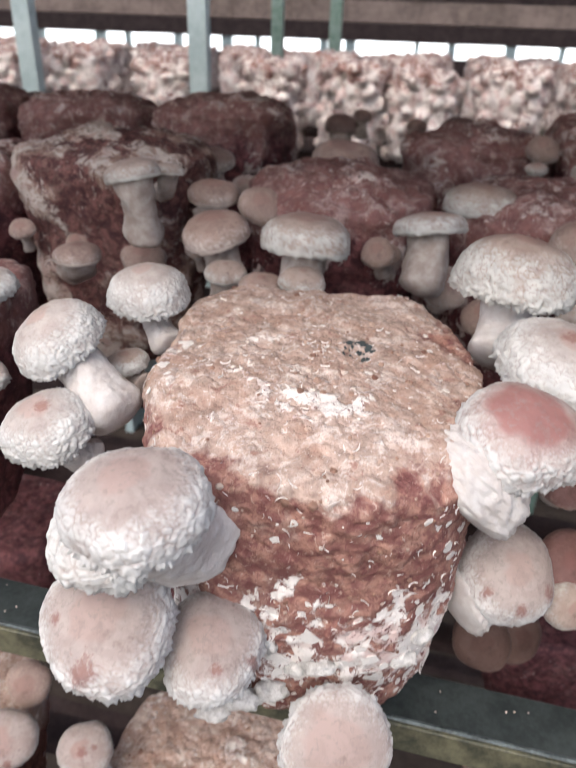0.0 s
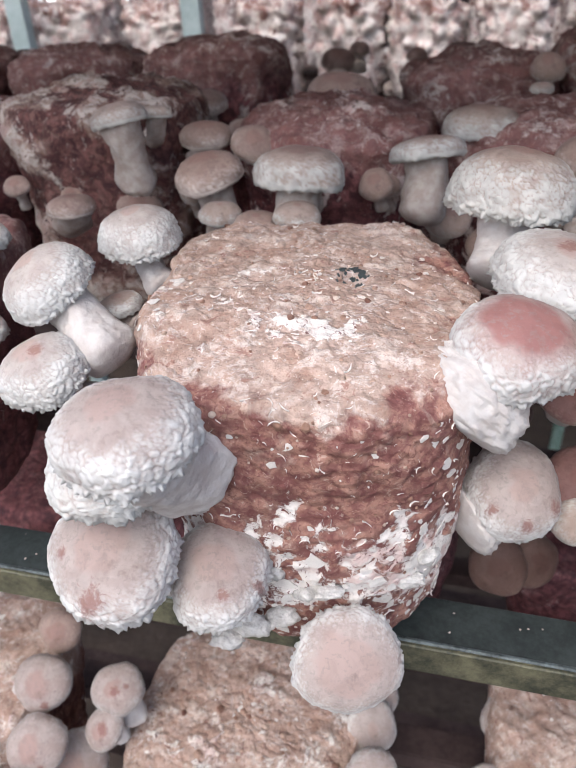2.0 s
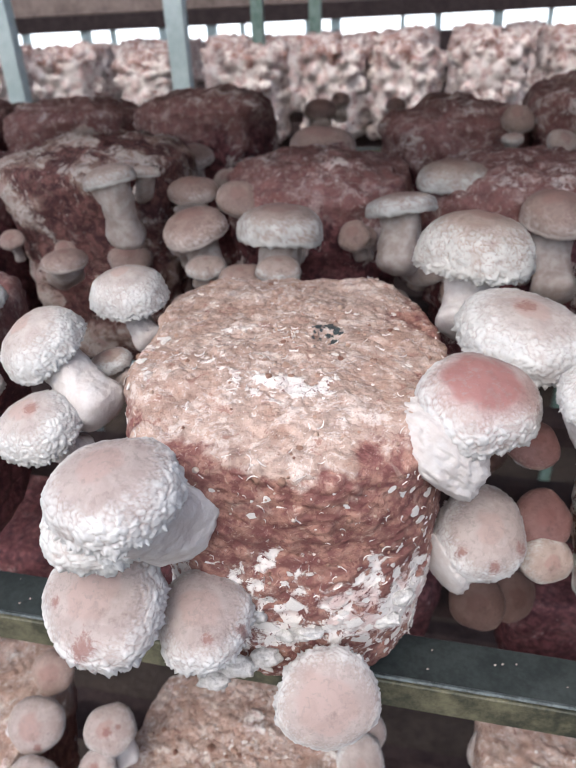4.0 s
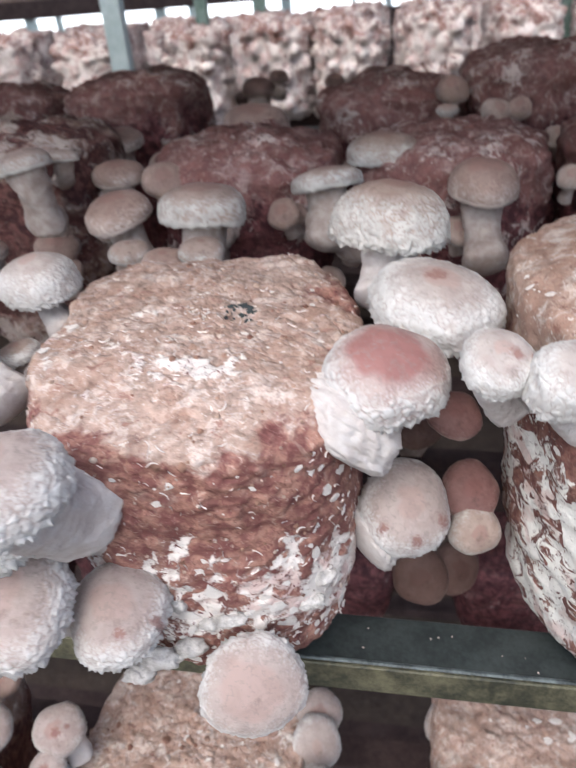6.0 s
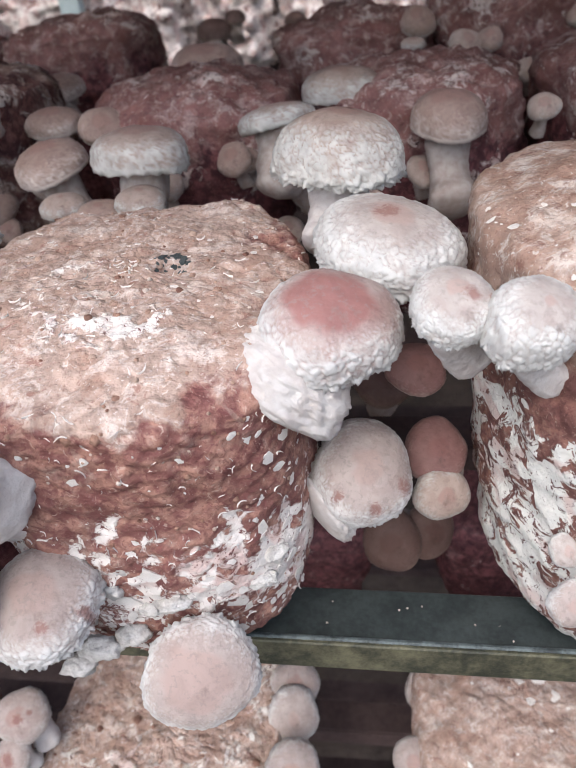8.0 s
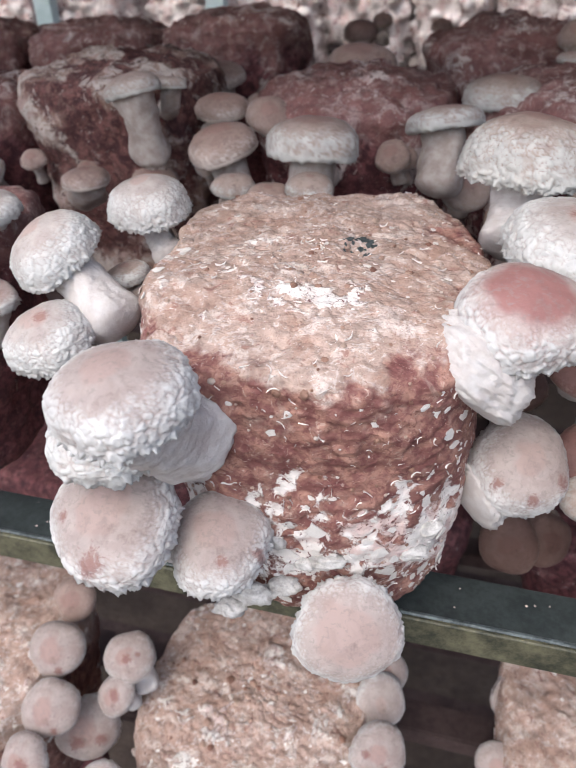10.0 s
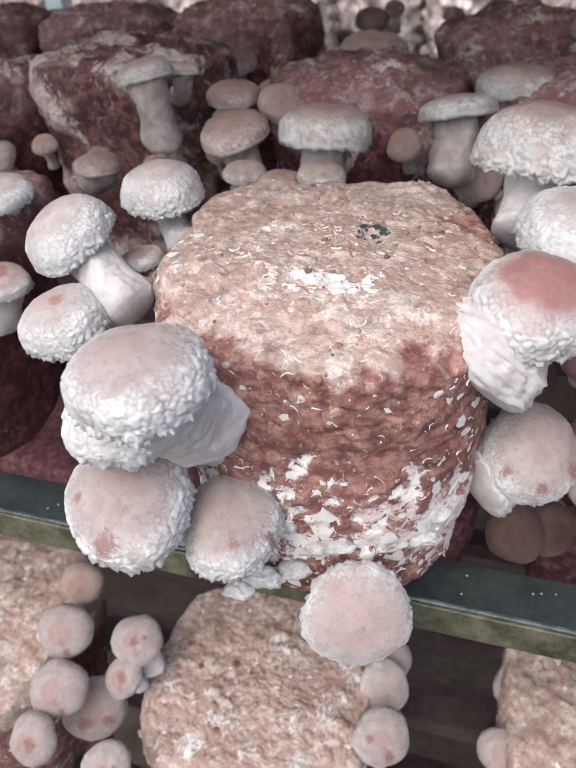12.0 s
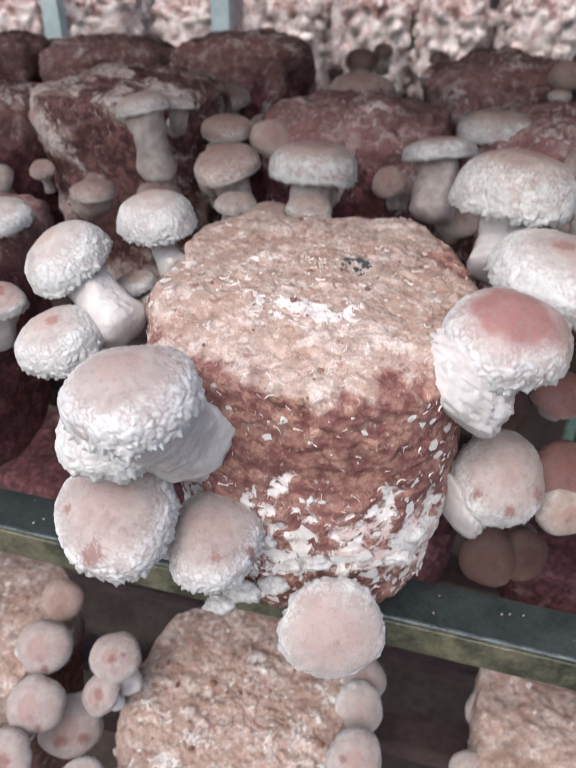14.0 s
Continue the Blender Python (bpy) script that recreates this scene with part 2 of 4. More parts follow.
EARTH = plain("trodden_earth", (0.045, 0.032, 0.026), (0.085, 0.062, 0.05), 6, 0.9, 0.0, 0.6, 0.01)
BEAM = plain("beam_wood", (0.10, 0.075, 0.065), (0.22, 0.17, 0.15), 12, 0.8)
BOARD = plain("shelf_dark", (0.035, 0.022, 0.022), (0.075, 0.05, 0.048), 25, 0.85)


# ---- makers ----
def part(name, bm, material, parent, label=""):
    """Links a bmesh or a mesh as one mesh object under parent."""
    if isinstance(bm, bmesh.types.BMesh):
        me = bpy.data.meshes.new(name)
        bm.to_mesh(me)
        bm.free()
    else:
        me = bm
    if material:
        me.materials.clear()
        me.materials.append(material)
    ob = new(name, me)
    ob.parent = parent
    return tagged(ob, label) if label else ob


def smooth(me):
    me.polygons.foreach_set("use_smooth", np.ones(len(me.polygons), bool))
    me.update()


def sheet(name, co, rows, cols, close_ends=True):
    """A closed mesh from rows of points round an axis."""
    faces = []
    for i in range(rows - 1):
        for j in range(cols):
            k = (j + 1) % cols
            faces.append((i * cols + j, (i + 1) * cols + j, (i + 1) * cols + k, i * cols + k))
    if close_ends:
        faces.append(tuple(range(cols)))
        faces.append(tuple(range(rows * cols - 1, (rows - 1) * cols - 1, -1)))
    me = bpy.data.meshes.new(name)
    me.from_pydata([tuple(c) for c in co], [], faces)
    smooth(me)
    return me


def float_attribute(me, name, values):
    a = me.attributes.new(name, "FLOAT", "POINT")
    a.data.foreach_set("value", np.asarray(values, dtype=np.float32))


def step(x, lo, hi):
    t = np.clip((x - lo) / (hi - lo), 0, 1)
    return t * t * (3 - 2 * t)


def lumps(co, scale, octaves, seed):
    off = Vector((seed * 3.17, seed * 1.73, -seed * 2.31))
    return np.array([noise.fractal(Vector(c) * scale + off, 0.8, 2.1, octaves) for c in co])


def cells(co, scale, seed):
    """Distance to the nearest cell wall and a number for each cell."""
    off = Vector((seed * 2.7, -seed * 1.9, seed * 0.77))
    wall, tone = np.empty(len(co)), np.empty(len(co))
    for i, c in enumerate(co):
        d, p = noise.voronoi(Vector(c) * scale + off)
        wall[i] = d[1] - d[0]
        tone[i] = math.sin(p[0].x * 37.7 + p[0].y * 91.3 + p[0].z * 17.1)
    return wall, tone


def frame_along(axis):
    return Vector(axis).normalized().to_track_quat("Z", "Y").to_matrix()


def mushroom(label, at, radius, axis, base, stem, material=None, dome=0.55, crack=1.0, disc=0.45, edge=0.55, fine=1, neck=0.0, seed=1, skirt=0.0, bend=0.45, fleece=0.03, top=1.0, bruise=(), plates=7.4, group="mushrooms on the blocks"):
    """A shiitake: a domed cap with a cracked woolly margin, gills beneath and a fibrous stem to its base on the block."""
    material = material or TAN
    root = tagged(new("mushroom"), label, "mushroom", group)
    root.location = base
    cols, rows = (220, 84) if fine == 2 else (96, 40) if fine == 1 else (72, 32)
    rng = np.random.RandomState(seed)
    u = np.linspace(0.0, 1.0, rows)
    # profile: dome, rolled rim, gills
    s, h = np.empty(rows), np.empty(rows)
    for i, q in enumerate(u):
        if q < 0.68:
            a = (q / 0.68) * math.pi * 0.5
            s[i], h[i] = math.sin(a) ** 0.94, dome * math.cos(a) ** (0.9)
        elif q < 0.84:
            a = (q - 0.68) / 0.16
            s[i], h[i] = 1 - 0.17 * a * a, -0.17 * math.sin(a * math.pi * 0.62)
        else:
            a = (q - 0.84) / 0.16
            s[i], h[i] = 0.83 - 0.60 * a, -0.158 + 0.13 * a
    th = np.linspace(0, 2 * math.pi, cols, endpoint=False)
    S, T = np.repeat(s, cols), np.tile(th, rows)
    U = np.repeat(u, cols)
    lobe = 1 + 0.045 * np.sin(2 * T + rng.rand() * 6) + 0.03 * np.sin(3 * T + rng.rand() * 6) + 0.018 * np.sin(5 * T + rng.rand() * 6)
    co = np.stack([S * np.cos(T) * lobe, S * np.sin(T) * lobe, np.repeat(h, cols)], 1)
    # outward direction of the profile
    nrm = co * [1, 1, 1.0 / max(dome, 0.3) ** 2]
    nrm[:, 2] = np.where(U > 0.72, np.minimum(nrm[:, 2], -0.3), nrm[:, 2])
    nrm /= np.linalg.norm(nrm, axis=1)[:, None] + 1e-9
    # flakes: raised cells divided by cracks, larger to the margin
    scaly = step(U, 0.68 * edge * 0.55, 0.68 * (edge * 0.45 + 0.62)) * (1 - step(U, 0.80, 0.88))
    warp = co + 0.05 * np.stack([lumps(co, 4.0, 2, seed + k) for k in (21, 22, 23)], 1)
    w1, t1 = cells(warp, plates, seed)
    w2, t2 = cells(co, 13.0, seed + 5)
    w3, t3 = cells(co, 24.0, seed + 7)
    scaly = scaly * np.clip(0.98 + 0.6 * lumps(co, 2.6, 2, seed + 31), 0.5, 1.15)
    plate = np.sqrt(step(w1, 0.0, 0.26)) * (0.78 + 0.22 * t1)
    small = np.sqrt(step(w2, 0.0, 0.40)) * (0.8 + 0.2 * t2)
    wave = lumps(co, 1.6, 3, seed)
    pimple = (1 - scaly) * step(U, 0.16, 0.42) * (1 - step(U, 0.7, 0.76))
    amp = crack * scaly * (0.042 * plate + 0.016 * small) + 0.024 * wave + 0.015 * small * pimple
    rim = step(U, 0.62, 0.72) * (1 - step(U, 0.80, 0.87))
    amp += crack * rim * (0.018 * small + 0.016 * t1 + 0.014 * t3)
    co = co + nrm * amp[:, None]
    # torn veil: fine teeth that hang from the rim
    torn = step(U, 0.67, 0.78) * (1 - step(U, 0.82, 0.87)) * (step(t2 + 0.4 * t1, 0.2, 0.9) + 0.6 * step(t3, 0.3, 0.8))
    co[:, 2] -= crack * 0.026 * torn
    co[:, :2] *= (1 + crack * 0.032 * torn)[:, None]
    if skirt:
        co[:, 2] -= skirt * step(U, 0.5, 0.72) * (0.7 + 0.3 * np.sin(T * 2 + seed))
    veil = np.clip(crack ** 0.5 * scaly * (0.22 + 0.78 * np.maximum(plate, 0.6 * small)) + 0.32 * small * pimple + 0.10 * wave, 0, 1)
    veil = np.maximum(veil, step(U, 0.66, 0.74) * 0.95)
    centre = (1 - step(np.hypot(co[:, 0] + 0.04, co[:, 1]) + 0.16 * wave, disc * 0.68, disc * 1.02)) * (U < 0.6)
    rot = frame_along(axis)
    mid = Vector(at) - Vector(axis).normalized() * (0.32 * dome * radius)
    keep = int(rows * 0.875)
    me = sheet("cap", (co * radius)[:keep * cols], keep, cols)
    me.transform(rot.to_4x4())
    float_attribute(me, "veil", veil[:keep * cols])
    float_attribute(me, "disc", centre[:keep * cols])
    sore = np.zeros(keep * cols)
    for bx, by, size in bruise:
        sore = np.maximum(sore, np.exp(-((co[:keep * cols, 0] - bx) ** 2 + (co[:keep * cols, 1] - by) ** 2) / size ** 2))
    float_attribute(me, "bruise", sore)
    cap = part("cap", me, material, root)
    cap.location = mid - Vector(base)
    # gills: a fluted ring under the cap, round the stem
    gc = min(cols, 120)
    ring = [(s0 * radius * math.cos(2 * math.pi * j / gc), s0 * radius * math.sin(2 * math.pi * j / gc), (h0 + (0.018 if j % 2 else -0.018) * f) * radius)
            for s0, h0, f in ((0.2, 0.10, 0), (0.80, -0.04, 0), (0.80, -0.12, 1), (0.55, -0.10, 1), (0.2, -0.03, 1)) for j in range(gc)]
    gm = sheet("gills", ring, 5, gc)
    gm.transform(rot.to_4x4())
    part("gills", gm, GILLS, cap, "cream gills under the cap")
    # stem: bends from the gills down to the base
    n, k = (60, 72) if fine == 2 else (22, 24) if fine == 1 else (9, 12)
    p0 = mid - Vector(axis).normalized() * (0.03 * radius)
    p3 = Vector(base)
    span = (p3 - p0).length
    p1 = p0 - Vector(axis).normalized() * (bend * span) if bend else p0.lerp(p3, 0.33)
    p2 = p3 + (p1 - p3).normalized() * (0.3 * span)
    pts, prev = [], None
    for i in range(n):
        q = i / (n - 1)
        c = p0 * (1 - q) ** 3 + p1 * 3 * q * (1 - q) ** 2 + p2 * 3 * q * q * (1 - q) + p3 * q ** 3
        d = (p1 - p0) * (1 - q) ** 2 + (p2 - p1) * 2 * q * (1 - q) + (p3 - p2) * q * q
        m = frame_along(d if d.length > 1e-6 else (p3 - p0))
        w = stem * (1.08 - 0.22 * math.sin(q * math.pi) + 0.35 * q ** 3 + neck * math.sin(q * math.pi) ** 2) * math.sqrt(max(0.02, 1 - max(0, (q - 0.76) / 0.24) ** 2))
        w *= top + (1 - top) * min(1.0, q / 0.5)
        for j in range(k):
            a = 2 * math.pi * j / k
            r = w * (1 + 0.05 * math.sin(3 * a + seed) + 0.04 * math.sin(5 * a + 2 * seed + q * 3))
            pts.append(c + m @ Vector((r * math.cos(a), r * math.sin(a), 0)))
    pts = np.array([tuple(p) for p in pts])
    out = pts - np.repeat(np.array([pts[i * k:(i + 1) * k].mean(0) for i in range(n)]), k, 0)
    out /= np.linalg.norm(out, axis=1)[:, None] + 1e-9
    pts = pts + out * (stem * ((0.06 if fine == 2 else 0.14) * lumps(pts, 0.7 / stem, 2, seed + 9) + 0.05 * lumps(pts, 3.0 / stem, 4, seed + 4) + fleece * lumps(pts, 7.0 / stem, 4, seed + 6)))[:, None]
    me = sheet("stem", pts - np.array(base), n, k)
    part("stem", me, STEM_SHADED if material in (BROWN, GREY, BROWN_SHADED) and fine < 2 else STEM, root)
    return root


def loaf(co_fn, rows, cols):
    pts = []
    for i in range(rows):
        for j in range(cols):
            pts.append(co_fn(i / (rows - 1), 2 * math.pi * j / cols))
    return np.array(pts)


def block(label, centre, half, height, top_z, material, fine=1, taper=0.75, foot=0.55, square=3.2, turn=0.0, lean=(0, 0), rough=1.0, seed=1, bloom=None, crust=None,
          knobs=0.0, group="substrate blocks on the racks", swell=0.0, crown=0.004, shape=None):
    """A sawdust block shaped by its bag: flat crusted top, sides that draw in to a rounded foot."""
    root = tagged(new("substrate_block"), label, "substrate block", group)
    root.location = (centre[0], centre[1], top_z - height)
    rows, cols = (300, 400) if fine == 3 else (170, 220) if fine == 2 else (64, 84) if fine == 1 else (26, 36)
    ct, st = math.cos(radians(turn)), math.sin(radians(turn))

    def place(v, a):
        if v < 0.34:
            r = v / 0.34
            k, z = 1 - (1 - r) ** 1.15 * 1.0, 1.0
            k *= 0.93
            z = 1.0 + crown / height * (1 - r * r)
        elif v < 0.44:
            b = (v - 0.34) / 0.10 * math.pi / 2
            k, z = 0.93 + 0.07 * math.sin(b), 1 - 0.075 * (1 - math.cos(b))
        elif v < 0.86:
            b = (v - 0.44) / 0.42
            z = 0.925 - b * 0.735
            k = 1 + (taper - 1) * b ** 1.6 + swell * math.sin(b * math.pi)
        else:
            b = (v - 0.86) / 0.14
            k = taper * (1 - (1 - foot) * b ** 2) * (1 - step(np.float64(b), 0.7, 1.0) * 0.96)
            z = 0.19 * (1 - b ** 0.8)
        c, s = math.cos(a), math.sin(a)
        q = (abs(c) ** square + abs(s) ** square) ** (-1 / square)
        x, y = k * q * c * half[0], k * q * s * half[1]
        dz = (1 - z)
        # the foot draws in from the front more than from behind
        x += lean[0] * dz
        y += lean[1] * dz
        return x * ct - y * st, x * st + y * ct, z * height

    co = loaf(place, rows, cols)
    if shape:
        co = shape(co)
    me = sheet("body", co, rows, cols)
    nrm = np.empty(len(co) * 3)
    me.vertices.foreach_get("normal", nrm)
    nrm = nrm.reshape(-1, 3)
    big, mid = lumps(co, 28, 3, seed), lumps(co, 95, 4, seed + 3)
    amp = rough * (0.0034 * big + (0.0009 if fine > 1 else 0.0022) * mid)
    if fine > 1:
        w, t = cells(co, 150, seed)
        amp += rough * (0.0004 * np.sqrt(step(w, 0.0, 0.45)) + 0.0004 * t * (big > 0) + 0.0006 * lumps(co, 260, 4, seed + 8) - 0.0007 * big)
    if knobs:
        w, t = cells(co, 42, seed)
        amp += knobs * (step(w, 0.0, 0.45) * (0.7 + 0.5 * t) - 0.3)
    co = co + nrm * amp[:, None]
    me.vertices.foreach_set("co", co.ravel())
    me.update()
    rel = np.stack([co[:, 0] / half[0], co[:, 1] / half[1], co[:, 2] / height], 1)
    float_attribute(me, "crust", crust(rel, big, mid) if crust else np.full(len(co), 0.25))
    float_attribute(me, "bloom", bloom(rel, big, mid) if bloom else np.zeros(len(co)))
    body = part("body", me, material, root)
    return root, co, nrm


def chip(seed, size, material=None):
    """A torn scrap of dried mycelium."""
    rng = np.random.RandomState(seed)
    n = rng.randint(6, 10)
    bm = bmesh.new()
    ring = [Vector((math.cos(a) * size * rng.uniform(0.45, 1.0), math.sin(a) * size * rng.uniform(0.3, 0.7), size * rng.uniform(-0.05, 0.16))) for a in np.linspace(0, 2 * math.pi, n, endpoint=False)]
    low = [bm.verts.new(p * 0.85 - Vector((0, 0, size * 0.25))) for p in ring]
    high = [bm.verts.new(p) for p in ring]
    mid = bm.verts.new((0, 0, size * 0.12))
    for i in range(n):
        k = (i + 1) % n
        bm.faces.new((low[i], low[k], high[k], high[i]))
        bm.faces.new((high[i], high[k], mid))
    me = bpy.data.meshes.new("mycelium_scrap")
    bm.to_mesh(me)
    bm.free()
    me.materials.append(material or FLAKE)
    return me


def curl(seed):
    """A thin dried thread, curled and lifted at its ends."""
    rng = np.random.RandomState(seed)
    bm = bmesh.new()
    rows, bend, lift, thick = [], rng.uniform(-1.5, 1.5), rng.uniform(0.1, 0.4), rng.uniform(0.05, 0.15)
    for i in range(7):
        q = i / 6 * 2 - 1
        a = bend * q
        x, y = (math.sin(a) / bend, (1 - math.cos(a)) / bend) if abs(bend) > 0.1 else (q, 0)
        w = thick * (1 - 0.7 * q * q) * (0.6 + 0.8 * rng.rand())
        rows.append([bm.verts.new((x - w * math.sin(a) * s, y + w * math.cos(a) * s, lift * q * q + h)) for s, h in ((-1, 0), (0, 0.12), (1, 0), (0, -0.3))])
    for r0, r1 in zip(rows, rows[1:]):
        for j in range(4):
            bm.faces.new((r0[j], r0[(j + 1) % 4], r1[(j + 1) % 4], r1[j]))
    bm.faces.new(rows[0][::-1])
    bm.faces.new(rows[-1])
    me = bpy.data.meshes.new("mycelium_thread")
    bm.to_mesh(me)
    bm.free()
    me.materials.append(FLAKE)
    return me


SCRAPS = [chip(40 + i, 1.0) for i in range(10)]
THREADS = [curl(80 + i) for i in range(10)]
DARK_SCRAPS = [chip(60 + i, 1.0, MOULD) for i in range(10)]


def crumb(seed):
    """A rounded lump of sawdust."""
    bm = bmesh.new()
    bmesh.ops.create_icosphere(bm, subdivisions=2, radius=1.0)
    for v in bm.verts:
        v.co *= 1 + 0.55 * noise.fractal(v.co * 1.3 + Vector((seed * 5.1, 0, seed)), 0.8, 2.0, 3)
        v.co.z *= 0.7
    me = bpy.data.meshes.new("sawdust_crumb")
    bm.to_mesh(me)
    bm.free()
    smooth(me)
    me.materials.append(CRUMB)
    return me


CRUMBS = [crumb(i + 1) for i in range(10)]
BITS = {"mycelium_scrap": SCRAPS, "mycelium_thread": THREADS, "mould_fleck": DARK_SCRAPS, "sawdust_crumb": CRUMBS}


def scatter(root, co, nrm, pick, count, lo, hi, seed, name="mycelium_scrap"):
    """White scraps that cling to the body where pick allows, each a part of the block."""
    rng = np.random.RandomState(seed)
    idx = np.flatnonzero(pick)
    for i in rng.choice(idx, min(count, len(idx)), replace=False):
        ob = new(name, BITS[name][rng.randint(10)])
        ob.parent = root
        size = lo + (hi - lo) * rng.rand() ** 2.2
        q = Vector(nrm[i]).to_track_quat("Z", "Y").to_matrix().to_4x4()
        ob.matrix_basis = Matrix.Translation(Vector(co[i]) + Vector(nrm[i]) * 0.0002) @ q @ Matrix.Rotation(rng.rand() * 6.28, 4, "Z") @ Matrix.Diagonal((size, size, size * (0.5 if "scrap" in name else 1.0), 1))


def bar(name, a, b, profile, material, parent, label=""):
    """A straight bar from a to b with the given profile (across, up)."""
    a, b = Vector(a), Vector(b)
    d = (b - a).normalized()
    across = d.cross(Vector((0, 0, 1)))
    across = Vector((1, 0, 0)) if across.length < 1e-3 else across.normalized()
    up = across.cross(d)
    bm = bmesh.new()
    ends = [[bm.verts.new(p + across * x + up * z) for x, z in profile] for p in (a, b)]
    n = len(profile)
    for i in range(n):
        k = (i + 1) % n
        bm.faces.new((ends[0][i], ends[0][k], ends[1][k], ends[1][i]))
    bm.faces.new(ends[0][::-1])
    bm.faces.new(ends[1])
    bmesh.ops.recalc_face_normals(bm, faces=bm.faces)
    bmesh.ops.bevel(bm, geom=list(bm.edges), offset=0.0006, segments=1, affect="EDGES")
    return part(name, bm, material, parent, label)


def box_profile(w, h):
    return [(-w / 2, -h / 2), (w / 2, -h / 2), (w / 2, h / 2), (-w / 2, h / 2)]


# ---- the racks, the shed and the ground ----
def slab(name, lo, hi, material, label, bevel=0.002):
    bm = bmesh.new()
    bmesh.ops.create_cube(bm, size=1.0)
    for v in bm.verts:
        v.co = Vector([lo[i] + (hi[i] - lo[i]) * (v.co[i] + 0.5) for i in range(3)])
    bmesh.ops.bevel(bm, geom=list(bm.edges), offset=bevel, segments=1, affect="EDGES")
    me = bpy.data.meshes.new(name)
    bm.to_mesh(me)
    bm.free()
    me.materials.append(material)
    return tagged(new(name, me), label, name.split("_")[0], kind="structure")


slab("ground", (-60, -60, -0.2), (60, 60, 0.0), EARTH, "dark trodden earth floor of the growing shed", 0.02)
slab("wall_far", (-8, 3.2, 0.0), (8, 3.3, 1.238), BOARD, "low dark wall across the far side of the shed")
slab("wall_upper", (-8, 3.2, 1.298), (8, 3.3, 3.0), BOARD, "dark upper wall above a long light opening")
# Made-up roof, out of view: keeps overhead sky off the rear racks.
slab("ceiling", (-8, 0.9, 3.0), (8, 3.3, 3.05), BOARD, "unseen dark roof added over the racks")
m, nt, b = shader("bright_overcast", 1.0)
b.inputs["Emission Color"].default_value = (0.93, 0.97, 1.0, 1)
b.inputs["Emission Strength"].default_value = 1.6
bm = bmesh.new()
bmesh.ops.create_grid(bm, x_segments=1, y_segments=1, size=1.0, matrix=pose(0, 4.2, 1.26, 90, 0, 0) @ Matrix.Diagonal((8, 1.2, 1, 1)))
me = bpy.data.meshes.new("backdrop")
bm.to_mesh(me)
bm.free()
me.materials.append(m)
tagged(new("backdrop", me), "white overcast distance beyond the opening", "backdrop", kind="structure")

for k in range(26):
    x = -2.6 + 0.21 * k + 0.05 * math.sin(k * 2.7)
    bar_w = 0.018 + 0.012 * (k % 3)
    slab("window_bar", (x, 3.22, 1.237), (x + bar_w, 3.26, 1.299), POST, "thin upright across the far opening", 0.001)


def rack(label, y0, levels, depths, x0, x1, skew=0.0, fall=0.0):
    """Long angle rails on posts, one pair for each row of blocks."""
    root = tagged(new("mushroom_rack"), label, "rack")
    root.location = (0, y0, 0)
    for z in levels:
        for dy in depths:
            # Rails behind the first take a darker colour, for the shade they lie in.
            bar("rail", (x0, dy + 0.0125 - skew * x0, z - 0.0015 - fall * x0), (x1, dy + 0.0125 - skew * x1, z - 0.0015 - fall * x1), box_profile(0.025, 0.003), FLANGE if dy == depths[0] else BOARD, root)
            bar("rail_lip", (x0, dy - 0.0005 - skew * x0, z - 0.0085 - fall * x0), (x1, dy - 0.0005 - skew * x1, z - 0.0085 - fall * x1), box_profile(0.003, 0.016), LIP if dy == depths[0] else BOARD, root, "yellow-green stained rail face" if dy == depths[0] else "")
            if dy == depths[0]:
                bar("rail_edge", (x0, dy + 0.0002 - skew * x0, z + 0.0004 - fall * x0), (x1, dy + 0.0002 - skew * x1, z + 0.0004 - fall * x1), box_profile(0.0022, 0.0014), EDGE, root)
    return root


# Level 0.457 is made up, to carry blocks that hide the lit floor.
near = rack("dark green steel rack with shelves of mushroom blocks", 0.0, (1.0565, 0.757, 0.457, 1.372), (0.178, 0.30, 0.40, 0.50, 0.60, 0.72), -1.4, 1.4, 0.03, 0.04)
for x in (-1.2, 1.2):
    for dy in (0.17, 0.75):
        bar("post", (x, dy, 0.0), (x, dy, 1.9), box_profile(0.028, 0.028), POST, near)
far = rack("painted steel rack of white mushroom blocks across the aisle", 1.08, (1.12, 1.40), (0.0, 0.14, 0.30, 0.44), -1.8, 1.6)
for x in (-0.605, -0.328, 0.62, 1.3, -1.4):
    bar("post", (x, -0.03, 0.0), (x, -0.03, 1.9), box_profile(0.028, 0.022), POST, far, "pale blue-grey painted post")
for x in (-0.30, -0.18, 0.42, 0.9):
    bar("post", (x, 0.42, 0.0), (x, 0.42, 1.9), box_profile(0.024, 0.022), WIRE, far)
tagged(new("far_beam"), "grey-brown timber beam over the far racks", "beam")
bar("timber", (-3, 2.0, 1.372), (3, 2.0, 1.362), box_profile(0.08, 0.05), BEAM, bpy.data.objects["far_beam"])


# ---- the blocks ----
def main_crust(rel, big, mid):
    return step(rel[:, 2] + 0.05 * big + 0.03 * mid - 0.05 * np.maximum(rel[:, 0], 0) + 0.03 * np.minimum(rel[:, 0] + 0.3, 0), 0.855, 0.97) * 0.95


